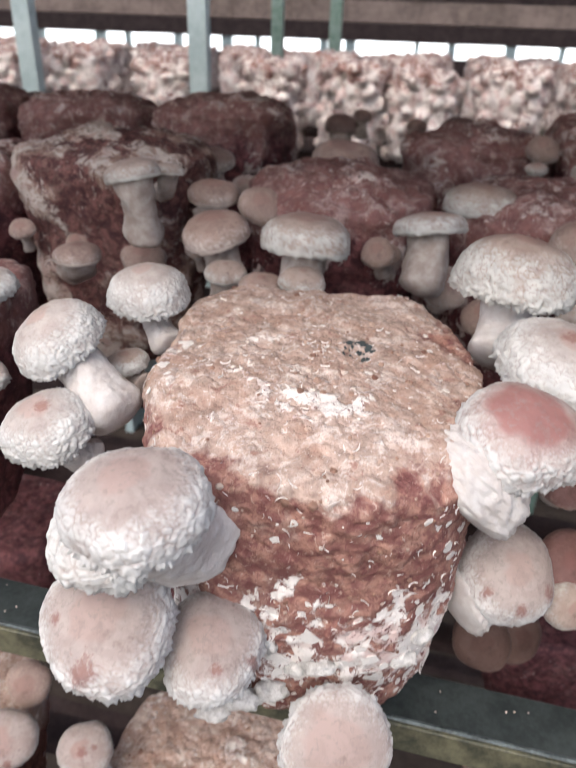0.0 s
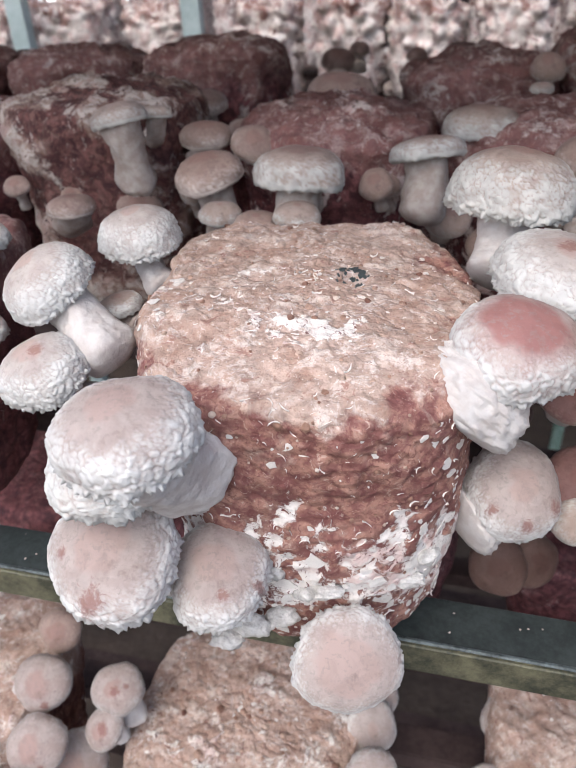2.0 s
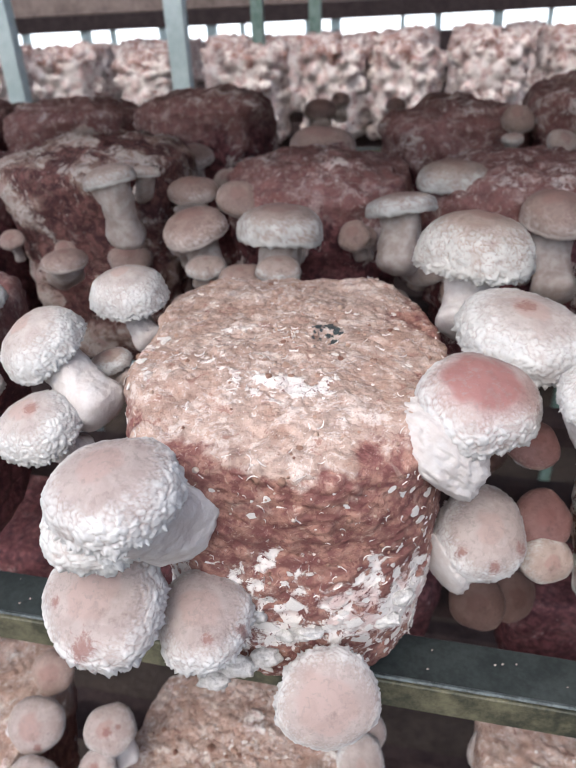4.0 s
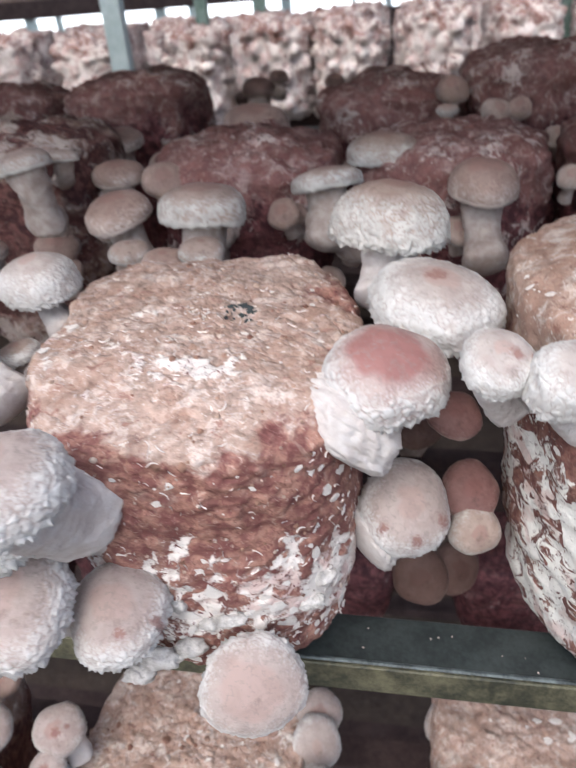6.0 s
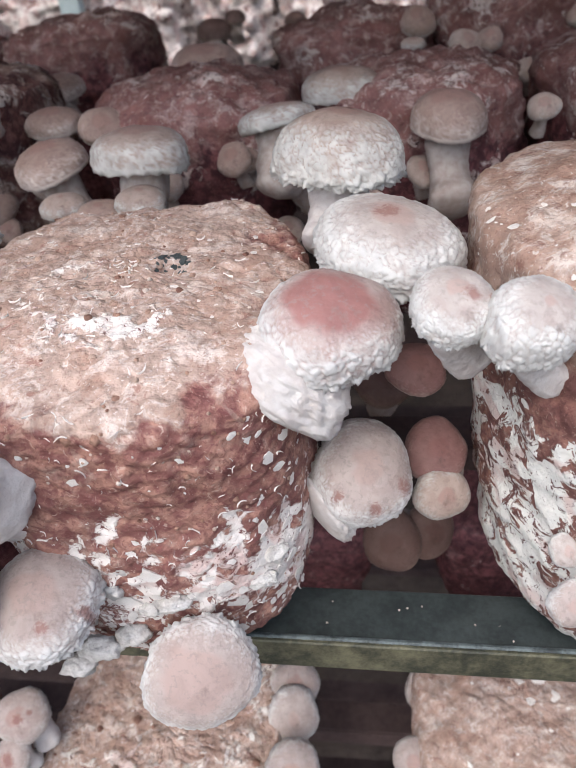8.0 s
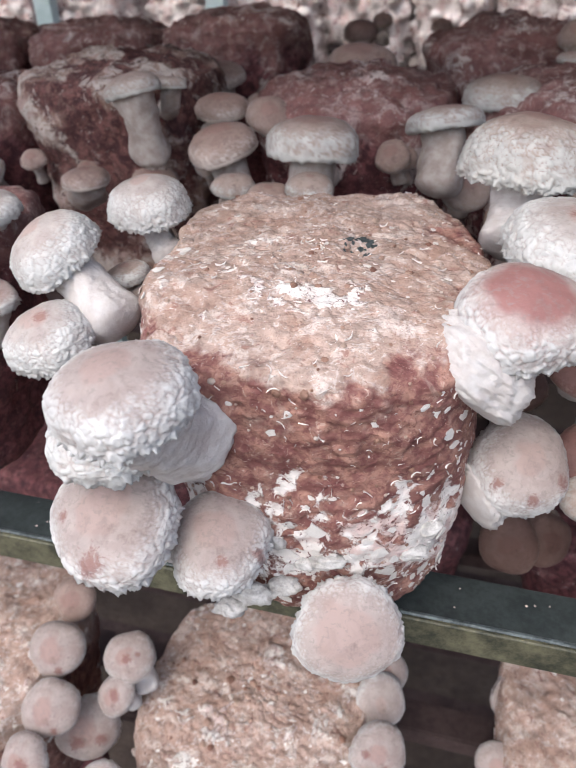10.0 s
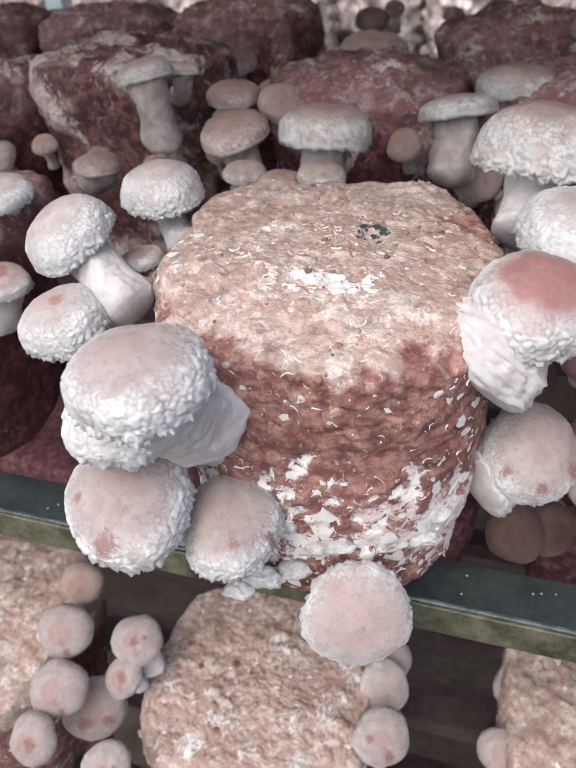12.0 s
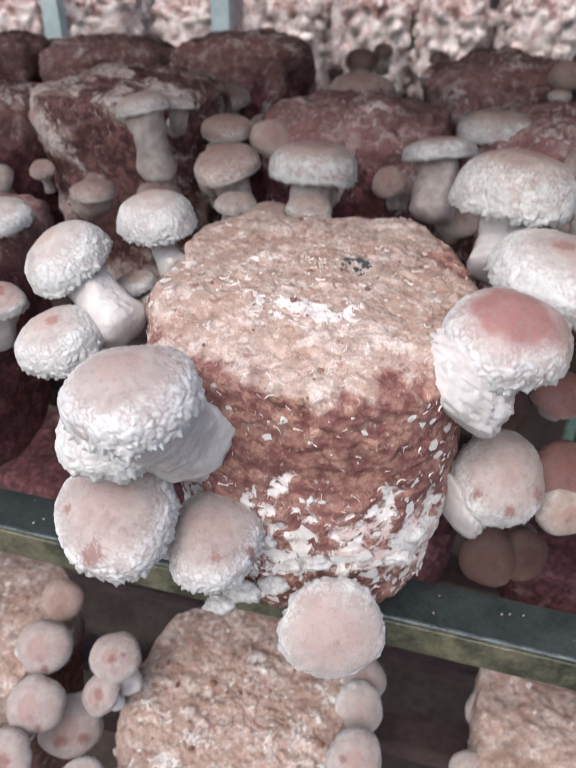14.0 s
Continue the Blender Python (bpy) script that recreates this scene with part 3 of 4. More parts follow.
def main_bloom(rel, big, mid):
    low = (1 - step(rel[:, 2] + 0.12 * big + 0.08 * mid + 0.04 * rel[:, 0], 0.45, 0.62)) * (0.55 + 0.45 * step(rel[:, 2] + 0.10 * mid, 0.22, 0.34))
    side = step(np.abs(rel[:, 0]) + 0.08 * mid, 0.78, 1.0) * (1 - step(rel[:, 2], 0.75, 0.9)) * 0.13
    ledge = np.exp(-((rel[:, 0] - 0.04) / 0.30) ** 2 - ((rel[:, 1] + 0.47 + 0.08 * big) / 0.12) ** 2) * (1.25 + 1.0 * mid) * (rel[:, 2] > 0.85) * 0.22
    patch = np.exp(-((rel[:, 0] + 0.45) / 0.40) ** 2 - ((rel[:, 1] + 0.15) / 0.45) ** 2) * (rel[:, 2] > 0.9) * 0.10
    dents = 0.16 * mid * (rel[:, 2] > 0.88)
    return 0.25 * low + side + 1.3 * ledge + 1.2 * patch + dents


def main_shape(co):
    """The crown steps down to the front behind a low ledge, and has a rotted pit."""
    co = co.copy()
    turn = np.arctan2(co[:, 1], co[:, 0])
    swell = 1 + 0.13 * np.sin(2 * turn) ** 2 * ((co[:, 0] < 0) & (co[:, 1] > 0)) + 0.03 * np.sin(2 * turn) ** 2 * ((co[:, 0] > 0) & (co[:, 1] > 0))
    co[:, :2] *= swell[:, None]
    up = step(co[:, 2], 0.110, 0.135)
    co[:, 2] -= up * 0.006 * step(-co[:, 1], 0.036, 0.072) + up * 0.004 * step(co[:, 0], 0.02, 0.06)
    pit = np.hypot(co[:, 0] - 0.013, (co[:, 1] - 0.004) * 1.3)
    co[:, 2] -= up * 0.006 * (1 - step(pit, 0.003, 0.009))
    pit = np.hypot(co[:, 0] - 0.036, (co[:, 1] - 0.004) * 2.0)
    co[:, 2] -= up * 0.004 * (1 - step(pit, 0.003, 0.008))
    return co


root, co, nrm = block("tan-crusted brown sawdust block flecked with white mycelium", (-0.0245, 0.226), (0.062, 0.076), 0.135, 1.192, MAIN, fine=3, taper=0.87, foot=0.74, square=2.9, crown=0.002,
                      lean=(0.001, 0.000), rough=1.0, seed=3, crust=main_crust, bloom=main_bloom, turn=4, shape=main_shape)
main_block = root
face = (nrm[:, 1] < -0.3) & (co[:, 2] > 0.02) & (co[:, 2] < 0.120)
scatter(root, co, nrm, face, 75, 0.0006, 0.0032, 5)
scatter(root, co, nrm, face & (co[:, 2] < 0.066), 100, 0.0012, 0.0062, 7)
scatter(root, co, nrm, (nrm[:, 1] < 0.2) & (co[:, 2] < 0.022) & (co[:, 2] > 0.004), 30, 0.0015, 0.0050, 27)
scatter(root, co, nrm, face, 240, 0.0006, 0.0023, 17, "mycelium_thread")
scatter(root, co, nrm, face & (np.abs(co[:, 0]) > 0.045), 40, 0.0012, 0.004, 37)
scatter(root, co, nrm, (co[:, 0] < -0.052) & (co[:, 1] < 0.0) & (co[:, 2] > 0.085), 45, 0.0012, 0.0042, 47)
scatter(root, co, nrm, (co[:, 2] > 0.115) & (nrm[:, 1] < 0.7), 70, 0.0005, 0.0022, 6)
scatter(root, co, nrm, (co[:, 2] > 0.115) & (nrm[:, 1] < 0.7), 150, 0.0007, 0.0022, 16, "mycelium_thread")
scatter(root, co, nrm, (co[:, 2] > 0.115) & (nrm[:, 1] < 0.7), 130, 0.0005, 0.0014, 56, "sawdust_crumb")
scatter(main_block, co, nrm, face, 90, 0.0004, 0.0010, 57, "sawdust_crumb")
scatter(root, co, nrm, (np.hypot(co[:, 0] - 0.013, (co[:, 1] - 0.006) * 0.8) < 0.0066) & (co[:, 2] > 0.11), 60, 0.0009, 0.0026, 14, "mould_fleck")


def mottled(rel, big, mid):
    return -0.085 + 0.25 * (1 - step(rel[:, 2] + 0.1 * big, 0.66, 0.86))


def tops(rel, big, mid):
    return step(rel[:, 2] + 0.10 * big, 0.70, 0.92) * 0.9


root, co, nrm = block("brown block heavily mottled with white mycelium", (0.163, 0.232), (0.071, 0.076), 0.160, 1.207, MOTTLED, fine=2, taper=0.88, foot=0.66, square=2.15, lean=(0.004, -0.010), seed=8, crust=tops,
                      bloom=mottled, crown=0.008)
scatter(root, co, nrm, (nrm[:, 1] < 0.0) & (co[:, 2] > 0.02), 150, 0.0008, 0.0034, 9)
block("dark brown block with a pale skin, shaded by its shelf", (-0.245, 0.245), (0.066, 0.072), 0.140, 1.19, DARK_SHADED, fine=1, seed=12, crust=tops)
def patchy(rel, big, mid):
    return 0.12 + 0.16 * big


def blotched(rel, big, mid):
    return 0.38 + 1.1 * big


def speckle(rel, big, mid):
    return 0.06 + 0.13 * big


for k, (x, y, top, material) in enumerate([(-0.34, 0.47, 1.212, DARK_SHADED), (-0.205, 0.462, 1.226, DARKTAN_SHADED), (-0.045, 0.475, 1.210, DARK_SHADED), (0.095, 0.48, 1.205, DARK_SHADED), (0.235, 0.475, 1.212, DARK_SHADED), (0.37, 0.45, 1.21, DARKTAN_SHADED)]):
    block("dark brown block with tan patches in the shaded second row" if material is DARKTAN_SHADED else "dark red-brown block in the shaded second row", (x, y), (0.066, 0.068), top - 1.057 + 0.04 * x, top, material, fine=1, seed=20 + k, crust=blotched if material is DARKTAN_SHADED else tops, rough=1.5, crown=0.012, square=2.6, bloom=patchy if k == 1 else speckle)
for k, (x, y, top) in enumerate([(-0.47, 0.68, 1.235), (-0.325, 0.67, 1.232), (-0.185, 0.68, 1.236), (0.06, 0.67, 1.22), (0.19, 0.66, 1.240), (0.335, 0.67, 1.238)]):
    block("dark brown block in the shaded back row", (x, y), (0.068, 0.066), top - 1.057 + 0.04 * x, top, DARK_SHADED, fine=1, seed=30 + k, crust=tops, rough=1.7, crown=0.012, square=2.6, bloom=speckle)


def all_white(rel, big, mid):
    return 0.10 + 0.10 * (1 - step(rel[:, 2], 0.8, 1.0))


for k, x in enumerate([-0.71, -0.56, -0.41, -0.235, -0.105, 0.01, 0.14, 0.275, 0.42, 0.56]):
    top = 1.262 + 0.006 * math.sin(k * 2.3)
    block("white knobbly mushroom block on the rack across the aisle", (x, 1.15), (0.052, 0.058), top - 1.121, top, POPCORN, fine=1, seed=50 + k, knobs=0.012, taper=0.95, bloom=all_white, crust=tops,
          group="white blocks across the aisle")
for row, (y, z) in enumerate([(1.45, 1.268), (1.95, 1.262), (2.5, 1.255)]):
    for k in range(16):
        x = -1.5 + 0.165 * k + 0.05 * row - 0.35 * row
        block("pale pinkish mushroom block far across the shed", (x, y), (0.062, 0.06), 0.141, z + 0.008 * math.sin(k * 1.7 + row), POPCORN, fine=0, seed=70 + k + 20 * row, knobs=0.010, taper=0.95, bloom=all_white,
              crust=tops, group="far blocks")
farther = rack("far steel rack of pale blocks", 1.90, (1.114,), (0.0, 0.09, 0.55, 0.64), -2.4, 2.0)
for x in (-2.0, -0.9, 0.7, 1.8):
    bar("post", (x, 0.30, 0.0), (x, 0.30, 1.12), box_profile(0.028, 0.6), POST, farther)

# the shelf above: blocks added out of view to shade the rows behind
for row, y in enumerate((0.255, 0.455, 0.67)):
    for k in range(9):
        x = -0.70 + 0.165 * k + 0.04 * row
        block("brown block added out of view on the upper shelf", (x, y), (0.066, 0.068), 0.14, 1.5125 - 0.04 * x, DARK_SHADED, fine=0, seed=140 + k + 10 * row, group="blocks on the upper shelf")

# lower shelf
root, co, nrm = block("tan crumbly block on the lower shelf", (-0.072, 0.225), (0.072, 0.070), 0.140, 0.897, LOWER, fine=3, seed=101, crust=tops, rough=0.95, bloom=speckle)
scatter(root, co, nrm, (nrm[:, 1] < 0.5) & (co[:, 2] > 0.06), 60, 0.001, 0.0045, 64)
scatter(root, co, nrm, (nrm[:, 1] < 0.5) & (co[:, 2] > 0.06), 160, 0.0006, 0.0026, 65, "sawdust_crumb")
root, co, nrm = block("tan crumbly block on the lower shelf", (-0.262, 0.215), (0.066, 0.070), 0.160, 0.925, LOWER, fine=2, seed=102, crust=tops, rough=0.95, bloom=speckle)
scatter(root, co, nrm, (nrm[:, 1] < 0.5) & (co[:, 2] > 0.06), 40, 0.001, 0.004, 66)
root, co, nrm = block("tan and white block on the lower shelf", (0.148, 0.245), (0.070, 0.070), 0.132, 0.889, LOWER, fine=2, seed=103, crust=tops, rough=0.95, bloom=mottled)
scatter(root, co, nrm, (nrm[:, 1] < 0.5) & (co[:, 2] > 0.06), 60, 0.001, 0.005, 67)
# Added lowest row: covers the lit floor so gaps above stay dark.
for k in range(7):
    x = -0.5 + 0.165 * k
    block("dark block on an added lowest shelf that darkens the gaps", (x, 0.25), (0.066, 0.07), 0.138, 0.597 - 0.04 * x, DARK_SHADED, fine=0, seed=180 + k, group="blocks on the lowest shelf")
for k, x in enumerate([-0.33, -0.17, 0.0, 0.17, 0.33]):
    block("dark block in shade on the lower shelf", (x, 0.45), (0.066, 0.068), 0.133, 0.89, DARK_SHADED, fine=1, seed=110 + k)

# small dull mushrooms that crowd the shaded rows
rng = random.Random(7)
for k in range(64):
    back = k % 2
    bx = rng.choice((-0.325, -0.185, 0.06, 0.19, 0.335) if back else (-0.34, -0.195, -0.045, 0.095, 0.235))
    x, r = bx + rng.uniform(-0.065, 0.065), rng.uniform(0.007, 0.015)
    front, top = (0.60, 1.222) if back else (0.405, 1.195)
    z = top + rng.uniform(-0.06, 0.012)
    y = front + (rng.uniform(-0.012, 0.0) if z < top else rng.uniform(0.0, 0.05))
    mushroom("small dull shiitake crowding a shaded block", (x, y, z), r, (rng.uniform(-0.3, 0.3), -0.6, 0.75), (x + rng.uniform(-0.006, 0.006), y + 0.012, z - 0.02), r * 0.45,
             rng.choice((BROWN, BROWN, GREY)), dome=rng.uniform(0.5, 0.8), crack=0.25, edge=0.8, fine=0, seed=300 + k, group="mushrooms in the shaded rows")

# pale wet lobes under the nearest block
def lobe(at, size, turn, seed):
    bm = bmesh.new()
    bmesh.ops.create_icosphere(bm, subdivisions=4, radius=1.0)
    for v in bm.verts:
        k = 1 + 0.28 * noise.fractal(v.co * 1.7 + Vector((seed, 0, 0)), 0.8, 2.0, 4)
        v.co = Vector((v.co.x * size[0], v.co.y * size[1], v.co.z * size[2])) * k
    me = bpy.data.meshes.new("mycelium_lobe")
    bm.to_mesh(me)
    bm.free()
    smooth(me)
    ob = part("mycelium_lobe", me, LOBE, main_block, "pale wet mycelium lobe")
    ob.matrix_basis = Matrix.Translation(Vector(at) - main_block.location) @ pose(0, 0, 0, 0, 0, turn)
    return ob


lobe((-0.0516, 0.1466, 1.0952), (0.0062, 0.0040, 0.0043), -20, 1)
lobe((-0.0387, 0.1491, 1.0900), (0.0074, 0.0040, 0.0043), -3, 4)
lobe((-0.0276, 0.1534, 1.0918), (0.0056, 0.0040, 0.0037), 14, 7)
lobe((-0.0200, 0.1576, 1.1021), (0.0050, 0.0040, 0.0025), -9, 10)
lobe((-0.0118, 0.1568, 1.1049), (0.0062, 0.0040, 0.0031), 8, 13)
lobe((-0.0309, 0.1556, 1.1145), (0.0050, 0.0040, 0.0043), -15, 16)
lobe((-0.0477, 0.1483, 1.0816), (0.0062, 0.0040, 0.0037), 2, 19)
lobe((-0.0256, 0.1572, 1.1236), (0.0043, 0.0040, 0.0037), 19, 22)
lobe((0.0149, 0.1682, 1.1035), (0.0074, 0.0040, 0.0031), -4, 25)
lobe((0.0218, 0.1715, 1.1128), (0.0050, 0.0040, 0.0037), 13, 28)

# ---- mushrooms ----

# round the nearest block
mushroom("large tan shiitake with a brown centre and woolly white margin", (-0.0603, 0.1260, 1.1940), 0.0186, (-0.03, -0.20, 0.98), (-0.0545, 0.1600, 1.1560), 0.0152, TAN, fine=2, disc=0.40, edge=0.5, dome=0.64, skirt=0.08, bend=0.25, plates=7.0, seed=12)
mushroom("ragged white-rimmed shiitake half hidden under a larger cap", (-0.0722, 0.1399, 1.1752), 0.0212, (-0.12, -0.36, 0.92), (-0.0497, 0.1684, 1.1393), 0.0089, PALE, fine=2, disc=0.2, edge=0.3, dome=0.4, seed=13)
mushroom("broad tan shiitake with a torn white margin below a larger cap", (-0.0762, 0.1310, 1.1405), 0.0206, (-0.03, -0.45, 0.89), (-0.0541, 0.1680, 1.0893), 0.0064, TAN, fine=2, disc=0.5, edge=0.72, dome=0.52, crack=1.0, bruise=((0.05, -0.80, 0.26), (-0.62, -0.2, 0.14)), seed=14)
mushroom("small round tan shiitake with white woolly rim", (-0.0460, 0.1424, 1.1247), 0.0171, (0.10, -0.34, 0.93), (-0.0467, 0.1782, 1.0816), 0.0067, TAN, fine=2, disc=0.5, edge=0.66, dome=0.66, crack=1.0, bruise=((0.78, -0.45, 0.16), (0.1, -0.62, 0.14)), seed=15)
mushroom("smooth pinkish tan shiitake hanging below the block", (-0.0017, 0.1398, 1.0890), 0.0181, (0.21, -0.80, 0.56), (-0.0088, 0.1793, 1.0588), 0.0062, TAN, fine=2, disc=0.7, edge=0.86, dome=0.5, crack=1.0, seed=16)
mushroom("rose-centred shiitake with a thick fleecy white stem", (0.0462, 0.1890, 1.1922), 0.0203, (0.19, -0.26, 0.95), (0.0252, 0.1820, 1.1660), 0.0166, ROSE, fine=2, disc=0.70, edge=0.72, dome=0.66, skirt=0.05, neck=0.28, bend=0, fleece=0.09, top=0.6, seed=17)
mushroom("white cracked shiitake leaning against the block", (0.0652, 0.2304, 1.1987), 0.0239, (0.16, -0.18, 0.97), (0.0532, 0.2499, 1.1761), 0.0074, PALE, fine=2, disc=0.38, edge=0.3, dome=0.6, plates=9.0, bruise=((-0.05, 0.1, 0.22),), seed=18)
mushroom("grey-white scaly shiitake on a stout pale stem", (0.0491, 0.2762, 1.2182), 0.0237, (0.05, 0.03, 1.00), (0.0460, 0.2590, 1.1820), 0.0122, GREY, fine=2, disc=0.3, edge=0.35, dome=0.82, plates=9.5, bruise=((0.05, -0.25, 0.13), (0.3, 0.1, 0.12)), seed=19)
mushroom("white scaly shiitake on a long stem, tilted from the block", (-0.1218, 0.2022, 1.2010), 0.0165, (-0.35, -0.31, 0.88), (-0.0933, 0.1910, 1.1727), 0.0102, PALE, fine=2, disc=0.3, edge=0.5, dome=0.85, bend=0.15, seed=20)
mushroom("white cracked shiitake with a rosy centre", (-0.1172, 0.1791, 1.1765), 0.0158, (-0.23, -0.33, 0.92), (-0.1052, 0.1921, 1.1535), 0.0068, PALE, fine=2, disc=0.5, edge=0.4, dome=0.8, bruise=((0.2, 0.15, 0.24),), seed=21)
mushroom("small pale shiitake behind the block edge", (-0.1086, 0.2616, 1.1995), 0.0172, (-0.06, -0.12, 0.99), (-0.0960, 0.2540, 1.1740), 0.0069, PALE, fine=2, disc=0.3, edge=0.45, dome=0.85, seed=22)
mushroom("stunted grey-white shiitake beside the block", (-0.1043, 0.2223, 1.1824), 0.0090, (-0.18, -0.05, 0.98), (-0.0947, 0.2183, 1.1728), 0.0052, GREY, disc=0.3, edge=0.5, seed=23)
mushroom("tan shiitake with a bruised margin and bulbous stem", (0.0540, 0.1939, 1.1281), 0.0180, (0.25, -0.58, 0.78), (0.0345, 0.1915, 1.1105), 0.0140, TAN, fine=2, disc=0.4, edge=0.72, dome=0.8, crack=1.0, fleece=0.09, bruise=((0.55, -0.55, 0.22), (-0.15, -0.8, 0.16), (-0.75, -0.35, 0.14)), seed=24)
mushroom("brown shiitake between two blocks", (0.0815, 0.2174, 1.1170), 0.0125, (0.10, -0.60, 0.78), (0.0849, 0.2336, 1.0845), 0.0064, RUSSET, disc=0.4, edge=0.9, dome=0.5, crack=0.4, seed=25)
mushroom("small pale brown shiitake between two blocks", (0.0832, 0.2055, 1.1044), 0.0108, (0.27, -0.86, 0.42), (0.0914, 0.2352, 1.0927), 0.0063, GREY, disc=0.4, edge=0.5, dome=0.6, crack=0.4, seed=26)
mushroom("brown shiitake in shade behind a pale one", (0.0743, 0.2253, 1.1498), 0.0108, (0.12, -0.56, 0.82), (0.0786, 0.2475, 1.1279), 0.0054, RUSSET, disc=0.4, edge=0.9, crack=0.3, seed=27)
mushroom("shaded shiitake low between two blocks", (0.0665, 0.2584, 1.0207), 0.0158, (-0.05, -0.80, 0.60), (0.0791, 0.2864, 1.0057), 0.0087, BROWN_SHADED, disc=0.4, edge=0.95, crack=0.3, seed=28)
mushroom("shaded shiitake low between two blocks", (0.0880, 0.2698, 1.0153), 0.0145, (0.36, -0.78, 0.50), (0.0943, 0.2994, 1.0039), 0.0089, BROWN_SHADED, disc=0.4, edge=0.95, crack=0.3, seed=29)
mushroom("shaded brown shiitake deep between two blocks", (0.0656, 0.3147, 1.0862), 0.0163, (0.12, -0.56, 0.82), (0.0663, 0.3384, 1.0492), 0.0089, BROWN_SHADED, disc=0.4, edge=0.95, crack=0.3, seed=30)

# on the block beside it
mushroom("pale shiitake with a red nick on a short stem", (0.0789, 0.1761, 1.2019), 0.0115, (0.09, -0.36, 0.93), (0.0887, 0.1950, 1.1740), 0.0074, PALE, fine=2, disc=0.3, edge=0.5, dome=0.75, bruise=((0.25, -0.2, 0.24), (0.75, -0.3, 0.16)), seed=32)
mushroom("thick white shiitake cracked over the whole cap", (0.0984, 0.1682, 1.2007), 0.0122, (0.20, -0.44, 0.87), (0.1117, 0.1861, 1.1706), 0.0067, PALE, fine=2, disc=0.15, edge=0.2, dome=0.85, skirt=0.3, plates=5.5, seed=33)
mushroom("small pale shiitake low on a white-mottled block", (0.1176, 0.1568, 1.1028), 0.0074, (0.16, -0.78, 0.60), (0.1286, 0.1758, 1.0748), 0.0031, TAN, disc=0.4, edge=0.9, seed=34)
mushroom("small pale shiitake low on a white-mottled block", (0.1180, 0.1698, 1.1129), 0.0057, (0.16, -0.78, 0.60), (0.1289, 0.1902, 1.0870), 0.0025, PALE, disc=0.4, edge=0.9, seed=35)

# second row
mushroom("grey shiitake with a freckled flat cap on a stout stem", (-0.0507, 0.3487, 1.2076), 0.0229, (0.05, 0.02, 1.00), (-0.0545, 0.3335, 1.1679), 0.0126, GREY, fine=1, disc=0.5, edge=0.6, dome=0.55, crack=0.7, skirt=0.12, seed=37)
mushroom("dull brown shiitake tilted on its stem", (-0.1095, 0.3699, 1.1994), 0.0208, (-0.16, -0.19, 0.97), (-0.0942, 0.3580, 1.1580), 0.0113, BROWN, disc=0.5, edge=0.8, dome=0.55, crack=0.4, seed=38)
mushroom("small shiitake bud at the foot of another", (-0.0489, 0.3264, 1.1881), 0.0123, (0.05, -0.16, 0.99), (-0.0482, 0.3211, 1.1793), 0.0077, GREY, disc=0.2, edge=0.6, crack=0.5, seed=39)
mushroom("shiitake bud behind the block", (-0.0715, 0.3299, 1.1817), 0.0121, (0.05, -0.16, 0.99), (-0.0707, 0.3245, 1.1727), 0.0068, BROWN, disc=0.2, edge=0.7, crack=0.4, seed=40)
mushroom("shiitake bud behind the block", (-0.0942, 0.3388, 1.1842), 0.0114, (0.05, -0.16, 0.99), (-0.0934, 0.3333, 1.1749), 0.0070, GREY, disc=0.2, edge=0.7, crack=0.4, seed=41)
mushroom("flat-topped grey shiitake with a bulbous stem", (0.0150, 0.3804, 1.2096), 0.0195, (-0.12, 0.22, 0.97), (0.0128, 0.3654, 1.1705), 0.0105, GREY, disc=0.5, edge=0.6, dome=0.45, crack=0.6, neck=0.3, seed=42)
mushroom("grey-brown shiitake behind a flat-topped one", (0.0492, 0.4527, 1.2104), 0.0235, (0.02, 0.02, 1.00), (0.0548, 0.4371, 1.1675), 0.0120, GREY, disc=0.5, edge=0.7, dome=0.6, crack=0.6, seed=43)
mushroom("brown dome-capped shiitake on a thick brown stem", (0.1070, 0.3992, 1.2001), 0.0211, (0.05, -0.16, 0.99), (0.1095, 0.3780, 1.1503), 0.0122, BROWN, disc=0.6, edge=0.95, dome=0.75, crack=0.4, seed=44)
mushroom("small white shiitake bud behind a brown one", (0.0911, 0.4958, 1.1885), 0.0112, (-0.22, 0.18, 0.96), (0.0954, 0.4869, 1.1744), 0.0073, PALE, disc=0.05, edge=0.3, crack=0.3, dome=0.9, seed=45)
mushroom("dull shiitake with a pale cap edge", (-0.1550, 0.3617, 1.2310), 0.0159, (-0.20, 0.07, 0.98), (-0.1534, 0.3710, 1.1877), 0.0110, GREY, disc=0.5, edge=0.8, crack=0.4, seed=46)
mushroom("pale shiitake bud in shade", (-0.1426, 0.3863, 1.2281), 0.0093, (-0.00, 0.13, 0.99), (-0.1563, 0.4081, 1.2100), 0.0058, GREY, disc=0.2, edge=0.6, crack=0.4, seed=47)
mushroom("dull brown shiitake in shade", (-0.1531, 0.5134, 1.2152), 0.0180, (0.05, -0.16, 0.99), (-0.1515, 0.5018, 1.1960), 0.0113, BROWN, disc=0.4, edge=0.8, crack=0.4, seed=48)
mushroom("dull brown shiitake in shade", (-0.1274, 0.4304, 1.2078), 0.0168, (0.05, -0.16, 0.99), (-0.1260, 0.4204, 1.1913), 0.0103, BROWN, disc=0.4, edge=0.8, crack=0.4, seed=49)
